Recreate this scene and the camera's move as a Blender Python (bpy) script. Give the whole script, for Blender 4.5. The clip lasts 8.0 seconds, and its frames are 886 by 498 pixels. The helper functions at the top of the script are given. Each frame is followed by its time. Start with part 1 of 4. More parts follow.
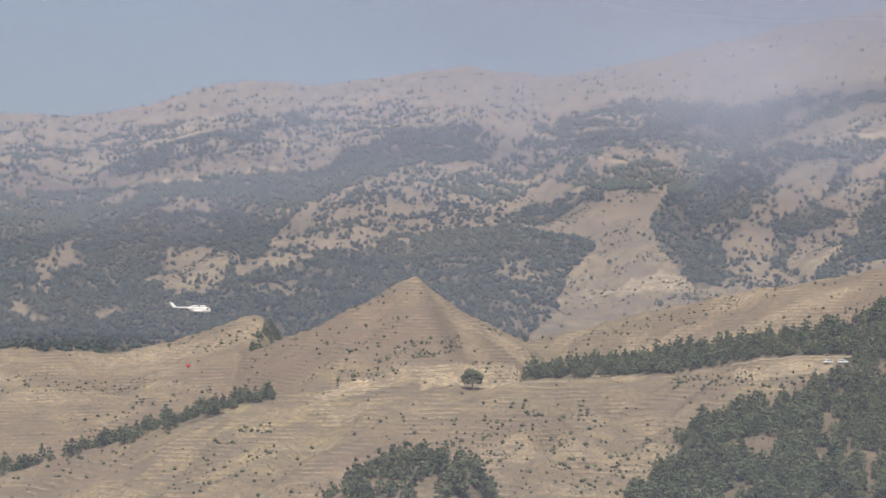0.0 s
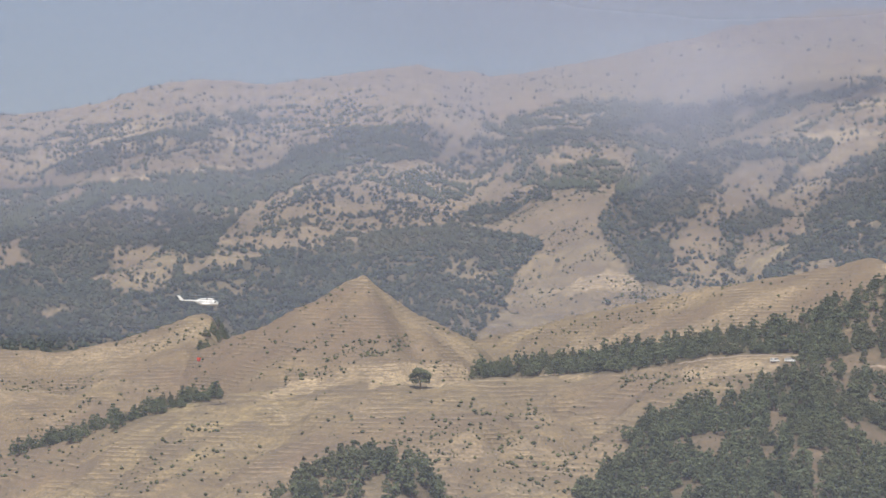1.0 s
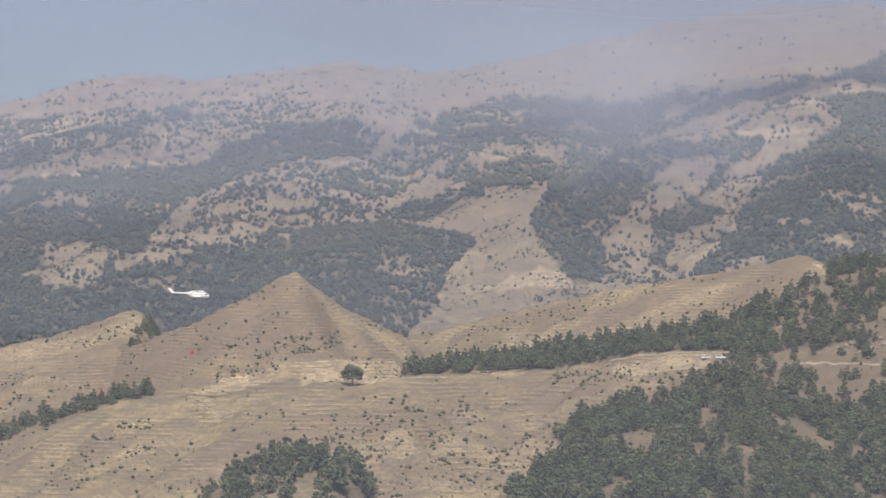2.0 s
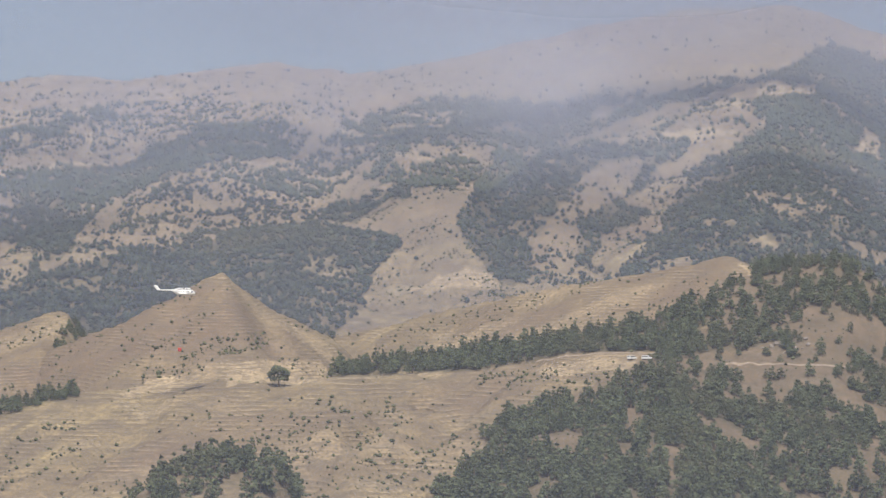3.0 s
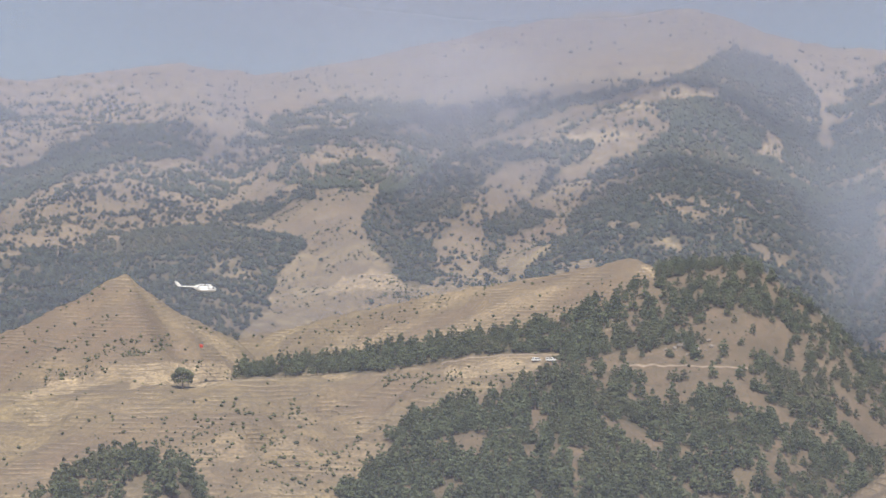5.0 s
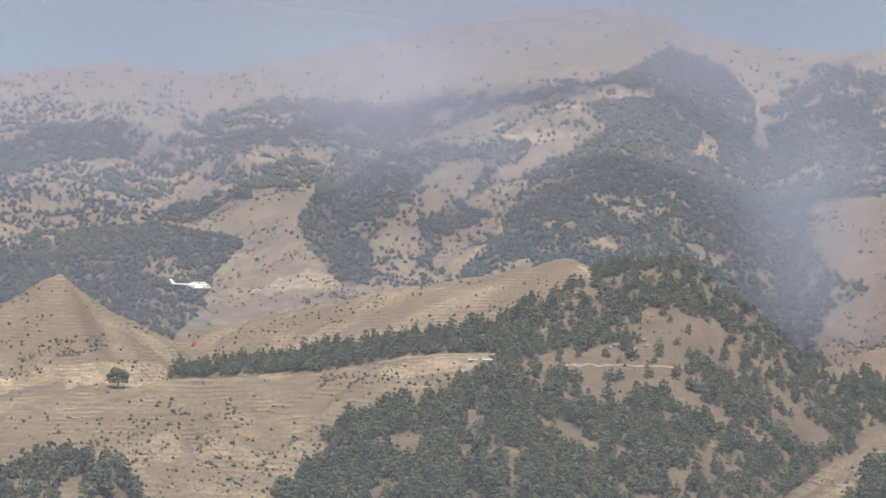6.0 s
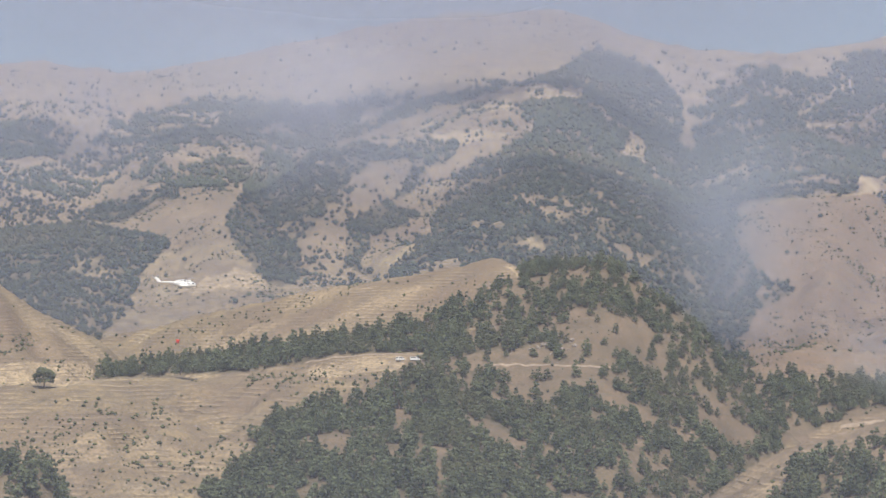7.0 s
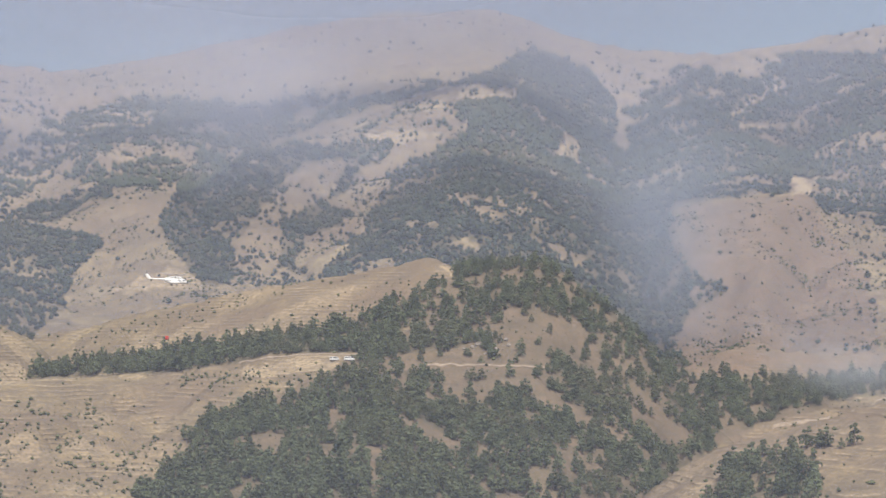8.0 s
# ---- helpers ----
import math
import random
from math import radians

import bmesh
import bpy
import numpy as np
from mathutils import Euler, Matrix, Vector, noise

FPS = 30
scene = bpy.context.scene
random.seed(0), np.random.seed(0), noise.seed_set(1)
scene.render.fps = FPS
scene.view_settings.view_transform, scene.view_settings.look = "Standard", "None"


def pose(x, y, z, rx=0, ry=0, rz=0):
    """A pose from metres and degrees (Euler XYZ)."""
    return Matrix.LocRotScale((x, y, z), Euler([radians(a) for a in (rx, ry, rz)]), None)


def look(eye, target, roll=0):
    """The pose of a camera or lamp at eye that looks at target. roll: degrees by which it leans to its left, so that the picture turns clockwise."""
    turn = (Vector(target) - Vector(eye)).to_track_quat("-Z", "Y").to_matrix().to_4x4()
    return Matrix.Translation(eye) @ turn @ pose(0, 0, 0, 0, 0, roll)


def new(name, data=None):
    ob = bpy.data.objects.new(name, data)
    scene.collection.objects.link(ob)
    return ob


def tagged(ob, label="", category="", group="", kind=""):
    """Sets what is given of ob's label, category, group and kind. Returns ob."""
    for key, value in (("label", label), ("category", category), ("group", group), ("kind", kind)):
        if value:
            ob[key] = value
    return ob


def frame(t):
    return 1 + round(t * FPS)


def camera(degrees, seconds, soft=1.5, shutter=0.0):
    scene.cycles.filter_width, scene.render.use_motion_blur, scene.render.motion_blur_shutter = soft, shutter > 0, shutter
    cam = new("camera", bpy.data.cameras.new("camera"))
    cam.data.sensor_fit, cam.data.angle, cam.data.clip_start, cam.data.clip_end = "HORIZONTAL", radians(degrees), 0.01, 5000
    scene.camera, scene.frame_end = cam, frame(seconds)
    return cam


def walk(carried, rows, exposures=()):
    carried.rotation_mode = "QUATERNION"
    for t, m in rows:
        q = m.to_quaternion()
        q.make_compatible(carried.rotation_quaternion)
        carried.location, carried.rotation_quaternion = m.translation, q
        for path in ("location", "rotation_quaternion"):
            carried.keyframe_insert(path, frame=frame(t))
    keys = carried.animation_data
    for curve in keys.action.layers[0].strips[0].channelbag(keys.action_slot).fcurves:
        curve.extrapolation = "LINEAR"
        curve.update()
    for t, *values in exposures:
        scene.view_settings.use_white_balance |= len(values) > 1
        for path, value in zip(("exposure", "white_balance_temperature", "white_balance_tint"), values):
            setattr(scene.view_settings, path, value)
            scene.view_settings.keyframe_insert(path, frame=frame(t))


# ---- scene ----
# ---- camera: a long lens on a tripod, panning to the right ----
cam = camera(21.0, 8.0)
EYE = 1.6
PAN = [
    (0.0, 0.000, 2.000, 0.000),
    (0.5, -0.581, 2.013, -0.024),
    (1.0, -1.244, 1.975, 0.009),
    (1.5, -1.940, 1.915, -0.026),
    (3.0, -4.627, 1.918, 0.013),
    (3.5, -5.112, 1.943, 0.005),
    (4.0, -5.829, 1.936, 0.020),
    (4.5, -6.320, 1.952, -0.008),
    (6.0, -8.434, 1.954, 0.032),
    (6.5, -9.238, 1.955, 0.004),
    (7.0, -10.162, 1.948, 0.015),
    (7.5, -10.933, 1.949, 0.013),
    (8.0, -11.738, 1.943, 0.023),
]
walk(cam, [(t, pose(0, 0, EYE, 90 + tilt, roll, yaw)) for t, yaw, tilt, roll in PAN], exposures=((0.0, 0.15), (4.0, 0.22), (8.0, 0.31)))

# ---- daylight ----
SUN_BEARING, SUN_HEIGHT = -174.0, 54.0
world = bpy.data.worlds.new("daylight")
scene.world = world
world.use_nodes = True
_n = world.node_tree
_sky = _n.nodes.new("ShaderNodeTexSky")
_sky.sky_type, _sky.sun_disc = "NISHITA", False
_sky.sun_elevation, _sky.sun_rotation = radians(SUN_HEIGHT), radians(SUN_BEARING)
_sky.air_density, _sky.dust_density = 1.0, 2.0
_n.links.new(_sky.outputs[0], _n.nodes["Background"].inputs[0])
_n.nodes["Background"].inputs[1].default_value = 0.072
sun = new("sun", bpy.data.lights.new("sun", "SUN"))
sun.data.energy, sun.data.angle, sun.data.color = 4.0, radians(0.6), (1.0, 0.94, 0.85)
_b, _h = radians(SUN_BEARING), radians(SUN_HEIGHT)
sun.matrix_world = look((math.sin(_b) * math.cos(_h), math.cos(_b) * math.cos(_h), math.sin(_h)), (0, 0, 0))

# ---- coordinates read off the camera's view: bearing units of 1/4230 rad (784 is due north), height units below 2 degrees up ----
UNIT = 4230.0


def bearing(u):
    return (np.asarray(u, float) - 784.0) / UNIT


def slope_of(v):
    """Rise per metre of distance, seen from the eye, of a view height v."""
    return np.tan(radians(2.0) - (np.asarray(v, float) - 441.0) / UNIT)


def view_coords(x, y, z):
    """The view coordinates u, v and the distance of places."""
    r = np.hypot(x, y)
    return 784.0 + UNIT * np.arctan2(x, y), 441.0 + UNIT * (radians(2.0) - np.arctan2(z - EYE, r)), r


def place(u, v, r):
    a = float(bearing(u))
    return Vector((r * math.sin(a), r * math.cos(a), EYE + r * float(slope_of(v))))


# ---- noise ----
def lattice(ix, iy, seed):
    h = (ix.astype(np.int64) * 374761393 + iy.astype(np.int64) * 668265263 + seed * 974634777) & 0x7FFFFFFF
    h = ((h ^ (h >> 13)) * 1274126177) & 0x7FFFFFFF
    return ((h ^ (h >> 16)) & 0xFFFF) / 65535.0


def smooth_noise(x, y, seed=0):
    x, y = np.asarray(x, float), np.asarray(y, float)
    ix, iy = np.floor(x), np.floor(y)
    fx, fy = x - ix, y - iy
    fx, fy = fx * fx * (3 - 2 * fx), fy * fy * (3 - 2 * fy)
    a, b = lattice(ix, iy, seed), lattice(ix + 1, iy, seed)
    c, d = lattice(ix, iy + 1, seed), lattice(ix + 1, iy + 1, seed)
    return (a + (b - a) * fx) * (1 - fy) + (c + (d - c) * fx) * fy


def fractal(x, y, octaves=4, seed=0):
    """Layered noise, about -1 to 1."""
    total, amp, norm = 0.0, 1.0, 0.0
    for k in range(octaves):
        total = total + amp * (smooth_noise(x, y, seed + k) * 2 - 1)
        norm += amp
        amp, x, y = amp * 0.5, np.asarray(x) * 2.03 + 17.1, np.asarray(y) * 2.03 - 9.7
    return total / norm * 1.6


def ridged(x, y, octaves=4, seed=0):
    total, amp, norm = 0.0, 1.0, 0.0
    for k in range(octaves):
        total = total + amp * (1 - np.abs(smooth_noise(x, y, seed + k) * 2 - 1))
        norm += amp
        amp, x, y = amp * 0.5, np.asarray(x) * 2.1 + 5.3, np.asarray(y) * 2.1 + 8.9
    return total / norm


def inside(poly, u, v):
    u, v = np.asarray(u, float), np.asarray(v, float)
    hit = np.zeros(u.shape, bool)
    for (x0, y0), (x1, y1) in zip(poly, poly[1:] + poly[:1]):
        if y0 != y1:
            hit ^= ((y0 > v) != (y1 > v)) & (u < (x1 - x0) * (v - y0) / (y1 - y0) + x0)
    return hit


# ---- the hills, shaped to fit the camera's view: crest (u, v), crest distance at both ends, fall of the front and the back, relief, gully width ----
HILLS = {
    "right_mountain": ([(1880, 400), (1940, 290), (1987, 185), (2047, 140), (2117, 106), (2167, 96), (2267, 88), (2305, 78),
                        (2426, 60), (2600, 40)], 3350, 3200, 0.27, 0.4, 14, 260),
    "left_spur": ([(60, 345), (180, 312), (330, 250), (450, 216), (520, 208), (560, 224), (600, 250), (680, 300), (740, 350)],
                  3080, 3050, 0.2, 0.12, 12, 220),
    "terraces": ([(1240, 330), (1300, 288), (1380, 262), (1480, 232), (1560, 210), (1660, 182), (1700, 225), (1760, 300)],
                 2920, 2950, 0.2, 0.1, 5, 240),
    "pale_hill": ([(860, 432), (935, 404), (1000, 380), (1080, 351), (1130, 345), (1190, 348), (1226, 388), (1268, 448), (1330, 520)],
                  2150, 2080, 0.19, 0.15, 6, 150),
    "red_hill": ([(1930, 640), (1990, 560), (2030, 430), (2055, 374), (2117, 358), (2207, 350), (2287, 348), (2320, 380),
                  (2350, 400), (2426, 430), (2600, 440)], 1950, 1900, 0.27, 0.35, 5, 150),
    "left_hill": ([(-200, 650), (0, 637), (110, 622), (200, 627), (300, 605), (380, 580), (450, 557), (466, 558), (480, 582),
                   (505, 622), (560, 700)], 1420, 1430, 0.27, 0.5, 4.5, 80),
    "pointed_hill": ([(380, 690), (440, 624), (550, 582), (650, 535), (700, 503), (738, 491), (756, 508), (830, 560), (890, 586),
                      (930, 604), (990, 660)], 1340, 1370, 0.25, 0.5, 2.2, 90),
    "long_ridge": ([(840, 660), (930, 606), (1000, 588), (1100, 563), (1200, 545), (1300, 520), (1400, 500), (1500, 487),
                    (1568, 476), (1622, 458), (1667, 474), (1720, 474), (1820, 466), (1870, 492), (1930, 542), (1990, 590),
                    (2040, 650), (2100, 730)], 1440, 1280, 0.3, 0.5, 5, 80),
    "bench": ([(-200, 890), (0, 842), (180, 790), (400, 722), (500, 700), (620, 682), (700, 678), (850, 678), (900, 674),
               (1100, 664), (1300, 652), (1450, 640), (1520, 645), (1600, 664), (1750, 705), (1900, 765), (2000, 820), (2060, 900)],
              1150, 1080, 0.19, 0.35, 5.5, 75),
    "clump_knoll": ([(480, 960), (570, 892), (640, 842), (700, 818), (770, 812), (830, 826), (880, 885), (930, 960)],
                    800, 800, 0.25, 0.4, 2, 60),
    "front_bank": ([(1890, 990), (1990, 890), (2067, 832), (2140, 794), (2200, 772), (2267, 757), (2330, 742), (2426, 714),
                    (2600, 690)], 900, 930, 0.14, 0.35, 2.5, 70),
}


# the mountain behind: one long slope from the valley's edge up to its crest
MASSIF = [(-200, 235), (0, 218), (60, 212), (130, 215), (250, 195), (350, 166), (450, 145), (500, 150), (560, 160), (620, 150),
          (700, 132), (835, 118), (880, 128), (960, 145), (1050, 128), (1200, 100), (1300, 75), (1400, 52), (1480, 40), (1570, 30),
          (1670, 28), (1745, 27), (1795, 42), (1865, 70), (1965, 95), (2065, 106), (2120, 112), (2250, 130), (2600, 140)]
# its wooded valley lines, top first: view coordinates (u, v), depth and half width in metres
VALLEYS = [
    ([(1440, 215), (1330, 240), (1230, 300), (1190, 380), (1215, 440), (1262, 510)], 26, 48),
    ([(1520, 290), (1450, 370), (1390, 440), (1425, 505)], 20, 40),
    ([(1960, 160), (1935, 230), (1950, 330), (1990, 450), (2010, 560)], 34, 60),
    ([(1700, 250), (1640, 330), (1560, 420), (1480, 500)], 20, 60),
    ([(640, 170), (760, 235), (900, 250), (960, 330), (900, 400)], 18, 60),
    ([(300, 250), (200, 330), (60, 400), (-60, 470)], 18, 55),
    ([(620, 260), (540, 310), (420, 400), (250, 470), (110, 560)], 18, 50),
    ([(1240, 130), (1120, 190), (1010, 235), (960, 300)], 16, 60),
]


def mountain(u, r, x, y):
    """The long slope, its valleys and its gullies."""
    cu, cv = np.array(MASSIF, float).T
    rc = 4300.0 + 60 * fractal(u / 190.0, 0 * u, 2, 40)
    v = np.interp(u, cu, cv)
    crest = EYE + rc * slope_of(v)
    foot = EYE + 1500.0 * slope_of(652.0)
    s = (r - 1500.0) / (rc - 1500.0)
    z = foot + (crest - foot) * np.where(s < 1, s + 0.10 * s * np.clip(1 - s, 0, 1), 1 - (s - 1) * 1.5)
    z = np.where(s < 0, foot + (r - 1500.0) * 0.3, z)
    at = 441.0 + UNIT * (radians(2.0) - np.arctan2(z - EYE, r))
    away = np.clip((1 - s) / 0.03, 0, 1)
    for k, (path, depth, half) in enumerate(VALLEYS):
        pu, pv = np.array(path, float).T
        side = (u - np.interp(at, pv, pu) + 16 * fractal(at / 30, 0 * at + k, 3, 170 + k)) / UNIT * r
        reach = np.clip((at - pv[0]) / 40, 0, 1) * np.clip((pv[-1] - at) / 30, 0, 1)
        z = z - reach * depth * (np.exp(-np.abs(side / half) ** 1.4) - 0.45 * np.exp(-(((np.abs(side) - 2.4 * half) / half) ** 2)))
    rough = 14 * (ridged(x / 300, y / 420, 4, 60) - 0.62) + 8 * (ridged(x / 105, y / 150, 4, 66) - 0.62) + 4 * (ridged(x / 42, y / 60, 3, 69) - 0.62)
    return z + 2.0 * rough * away


CREST_U = np.arange(-900.0, 3400.0, 4.0)
BLURS = np.array([0.0, 12.0, 28.0, 60.0, 110.0, 180.0, 280.0])


def crest_tables(crest, r0, r1):
    """The crest's height along the bearings, and the same ever more rounded off sideways, as the flanks are."""
    cu, cv = np.array(crest, float).T
    v = np.interp(CREST_U, cu, cv)
    v = v + np.clip(cu[0] - CREST_U, 0, 700) * 0.9 + np.clip(CREST_U - cu[-1], 0, 700) * 0.9
    top = EYE + np.interp(CREST_U, (cu[0], cu[-1]), (r0, r1)) * slope_of(v)
    tables = [top]
    for sigma in BLURS[1:]:
        w = np.exp(-0.5 * (np.arange(-900, 901, 4.0) / sigma) ** 2)
        pad = len(w) // 2
        tables.append(np.convolve(np.pad(top, pad, mode="edge"), w / w.sum(), "valid"))
    return np.array(tables)


GULLIES = [
    ([(880, 880), (930, 905), (1000, 1000), (1065, 1100), (1120, 1240)], 2.6, 6.0),
    ([(960, 960), (1010, 1010), (1060, 1030), (1120, 1020)], 1.8, 5.0),
    ([(880, 1000), (960, 1090), (1040, 1180), (1100, 1330)], 2.2, 6.0),
    ([(860, 330), (960, 420), (1040, 560), (1120, 640)], 3.0, 8.0),
    ([(880, 60), (980, 200), (1060, 330), (1120, 420)], 2.5, 8.0),
    ([(1180, 640), (1260, 655), (1330, 670)], 3.0, 8.0),
    ([(1180, 860), (1260, 830), (1340, 790)], 2.5, 7.0),
    ([(1200, 180), (1290, 200), (1390, 240)], 3.0, 9.0),
    ([(1200, 1180), (1290, 1160), (1390, 1120)], 2.5, 8.0),
    ([(1500, 2240), (1650, 2260), (1850, 2330)], 6.0, 12.0),
    ([(1500, 2150), (1620, 2130), (1750, 2160)], 5.0, 12.0),
]


def ground_height(a, r):
    """Height of the ground at bearing a (radians) and distance r."""
    a, r = np.asarray(a, float), np.asarray(r, float)
    u = 784.0 + UNIT * a
    x, y = r * np.sin(a), r * np.cos(a)
    # the lookout's own slope, the valley floor, and a rise to the far edge
    z = np.where(r < 620, -r * 0.15, -93.0) + np.clip((r - 1400) * 0.03, 0, None)
    z = np.maximum(z, mountain(u, r, x, y))
    z = z + 2.0 * fractal(x / 150, y / 150, 3, 3) * np.clip(r / 300, 0, 1)
    for k, (crest, r0, r1, front, back, relief, width) in enumerate(HILLS.values()):
        cu = (crest[0][0], crest[-1][0])
        span = np.clip((u - cu[0]) / (cu[1] - cu[0]), 0, 1)
        rc = r0 + (r1 - r0) * span + (0.012 if r0 < 1600 else 0.03) * r0 * fractal(u / 190.0, 0 * u + k, 2, 40 + k)
        d = rc - r
        off = np.abs(d)
        # flanks wander and round off with the distance from the crest
        uw = u + UNIT / r0 * np.clip(off, 0, 500) * (0.2 if r0 < 1600 else 0.4) * fractal(x / (width * 1.6), y / (width * 1.6), 3, 500 + k)
        level = np.interp(off * (0.22 if r0 < 1600 else 0.2) * UNIT / r0, BLURS, np.arange(len(BLURS)))
        tables = crest_tables(crest, r0, r1)
        at = np.clip((uw - CREST_U[0]) / 4.0, 0, len(CREST_U) - 1.001)
        c, l = at.astype(int), np.minimum(level.astype(int), len(BLURS) - 2)
        fc, fl = at - c, level - l
        top = (tables[l, c] * (1 - fc) + tables[l, c + 1] * fc) * (1 - fl) + (tables[l + 1, c] * (1 - fc) + tables[l + 1, c + 1] * fc) * fl
        top = EYE + (top - EYE) * rc / (r0 + (r1 - r0) * span)
        away = np.clip(off / 60.0, 0, 1)
        gullies = relief * (ridged(x / width, y / width, 4, 60 + 5 * k) - 0.62) * 2.0 * away
        gullies = gullies + relief * 0.5 * (ridged(x / width * 3.1, y / width * 3.1, 3, 90 + 5 * k) - 0.62) * away
        h = top - np.where(d > 0, d * front, -d * back) + gullies
        # soft union of the hills
        s = 2.0 + r0 * 0.0012
        m = np.clip(0.5 + 0.5 * (h - z) / s, 0, 1)
        z = z + (h - z) * m + s * m * (1 - m) * 0.5
    # washed-out gullies running down the near slopes: (distance, view coordinate u) along each, depth, half width
    for path, depth, half in GULLIES:
        pr, pu = np.array(path, float).T
        side = (u - np.interp(r, pr, pu) + 9.0 * fractal(r / 22, 0 * r + depth, 2, 71)) / UNIT * r
        reach = np.clip((r - pr[0]) / 25, 0, 1) * np.clip((pr[-1] - r) / 25, 0, 1)
        z = z - reach * (depth * np.exp(-((side / half) ** 2)) - 0.35 * depth * np.exp(-(((np.abs(side) - 2.2 * half) / half) ** 2)))
    # old farming terraces, broken off here and there
    rise = np.where(r < 1500, 2.7, 4.5)
    level = z / rise + 1.1 * fractal(x / 130, y / 130, 3, 131) + 0.25 * fractal(x / 25, y / 25, 2, 137)
    f = level - np.floor(level)
    tread = np.clip(f / 0.3, 0, 1) - f
    worn = np.clip(0.5 + 1.3 * fractal(x / 70, y / 35, 3, 141), 0, 1)
    z = z + tread * rise * 0.6 * worn * np.clip((r - 650) / 60, 0, 1) * np.clip((2400 - r) / 200, 0, 1)
    fine = np.clip((r - 200) / 500, 0, 1)
    return z + fine * (0.6 * fractal(x / 14, y / 14, 3, 9) + 0.0009 * r * fractal(x / 45, y / 45, 3, 19))


U0, U1 = -260.0, 2680.0
RADII = np.concatenate([np.geomspace(0.05, 700, 44)[:-1], np.linspace(700, 1480, 230)[:-1], np.linspace(1480, 2400, 150)[:-1],
                        np.linspace(2400, 4450, 190)[:-1], np.linspace(4450, 4980, 12)])
COLUMNS = np.concatenate([np.linspace(784 - math.pi * UNIT, U0 - 60, 40), np.linspace(U0, U1, 690), np.linspace(U1 + 60, 784 + math.pi * UNIT, 40)])
_A, _R = np.meshgrid(bearing(COLUMNS), RADII)
_Z = ground_height(_A, _R)
_Z += (EYE - 1.6 - _Z[0].mean()) * np.clip(1 - _R / 60, 0, 1)
# what the camera sees of the ground: the highest line of sight so far along each bearing
_SIGHT = (_Z - EYE) / _R
_HIGHEST = np.maximum.accumulate(_SIGHT, axis=0)


def height_at(u, r):
    """Height and visibility (0 where hidden by more than a few metres) of the ground sheet."""
    ci = np.clip(np.interp(u, COLUMNS, np.arange(len(COLUMNS))), 0, len(COLUMNS) - 1.001)
    ri = np.clip(np.interp(r, RADII, np.arange(len(RADII))), 0, len(RADII) - 1.001)
    c, k = ci.astype(int), ri.astype(int)
    fc, fk = ci - c, ri - k
    z = (_Z[k, c] * (1 - fc) + _Z[k, c + 1] * fc) * (1 - fk) + (_Z[k + 1, c] * (1 - fc) + _Z[k + 1, c + 1] * fc) * fk
    hidden = (_HIGHEST[k, c] - (z - EYE) / r) * r
    return z, hidden


# ---- plant cover: stands and clearings, outlined as they appear in the camera's view ----
PINES = [(1080, 900), (1150, 850), (1205, 800), (1195, 768), (1300, 730), (1400, 692), (1470, 652), (1512, 634), (1560, 615),
         (1600, 560), (1625, 522), (1680, 500), (1665, 462), (1700, 444), (1830, 430), (1880, 450), (1930, 510), (1990, 580),
         (2040, 640), (2100, 668), (2250, 690), (2350, 665), (2440, 640), (2440, 690), (2300, 722), (2150, 772), (2060, 832),
         (1980, 905)]
RIGHT_FLANK = [(1790, 490), (1830, 430), (1880, 450), (1930, 510), (1990, 580), (2040, 640), (2060, 690), (2000, 770), (1970, 720),
               (1945, 650), (1890, 600), (1810, 560)]
PINE_ROW = [(922, 674), (1180, 662), (1290, 646), (1340, 632), (1500, 630), (1560, 615), (1600, 560), (1625, 522), (1568, 550),
            (1500, 575), (1400, 592), (1250, 612), (1100, 636), (940, 656)]
CLUMP = [(560, 905), (640, 848), (700, 812), (770, 806), (835, 822), (890, 905)]
CLUMP_RIGHT = [(2108, 905), (2124, 858), (2158, 830), (2196, 808), (2236, 812), (2262, 803), (2296, 830), (2318, 862), (2302, 905)]
GULLY_ROW = [(-200, 900), (0, 850), (120, 810), (250, 780), (400, 728), (490, 706), (480, 698), (390, 706), (300, 738), (180, 776),
             (60, 812), (0, 822), (-200, 840)]
GULLY_NOTCH = [(438, 632), (452, 606), (470, 585), (520, 585), (505, 604), (480, 618)]
DARK_WOOD = [(-200, 415), (200, 400), (400, 430), (420, 490), (560, 462), (700, 432), (860, 398), (935, 406), (1040, 426),
             (1055, 440), (1000, 500), (985, 575), (930, 606), (700, 660), (-200, 660)]
WOOD_GAPS = [[(85, 430), (150, 420), (145, 450), (110, 490), (85, 530)], [(255, 500), (300, 480), (300, 440), (385, 445), (440, 465),
             (390, 500), (330, 520)], [(20, 560), (50, 520), (70, 560)], [(170, 575), (215, 550), (215, 575)]]
VALLEY_WOOD = [(1990, 700), (2040, 640), (2100, 662), (2250, 668), (2330, 690), (2400, 660), (2440, 640), (2440, 690), (2370, 702),
               (2300, 722), (2200, 745), (2150, 772), (2060, 832), (2000, 880)]
BANK_EDGE = [(2000, 850), (2060, 800), (2120, 764), (2150, 758), (2156, 782), (2070, 828), (2010, 880)]
BANK_TREES = [(2262, 802), (2400, 796), (2400, 786), (2262, 790)]
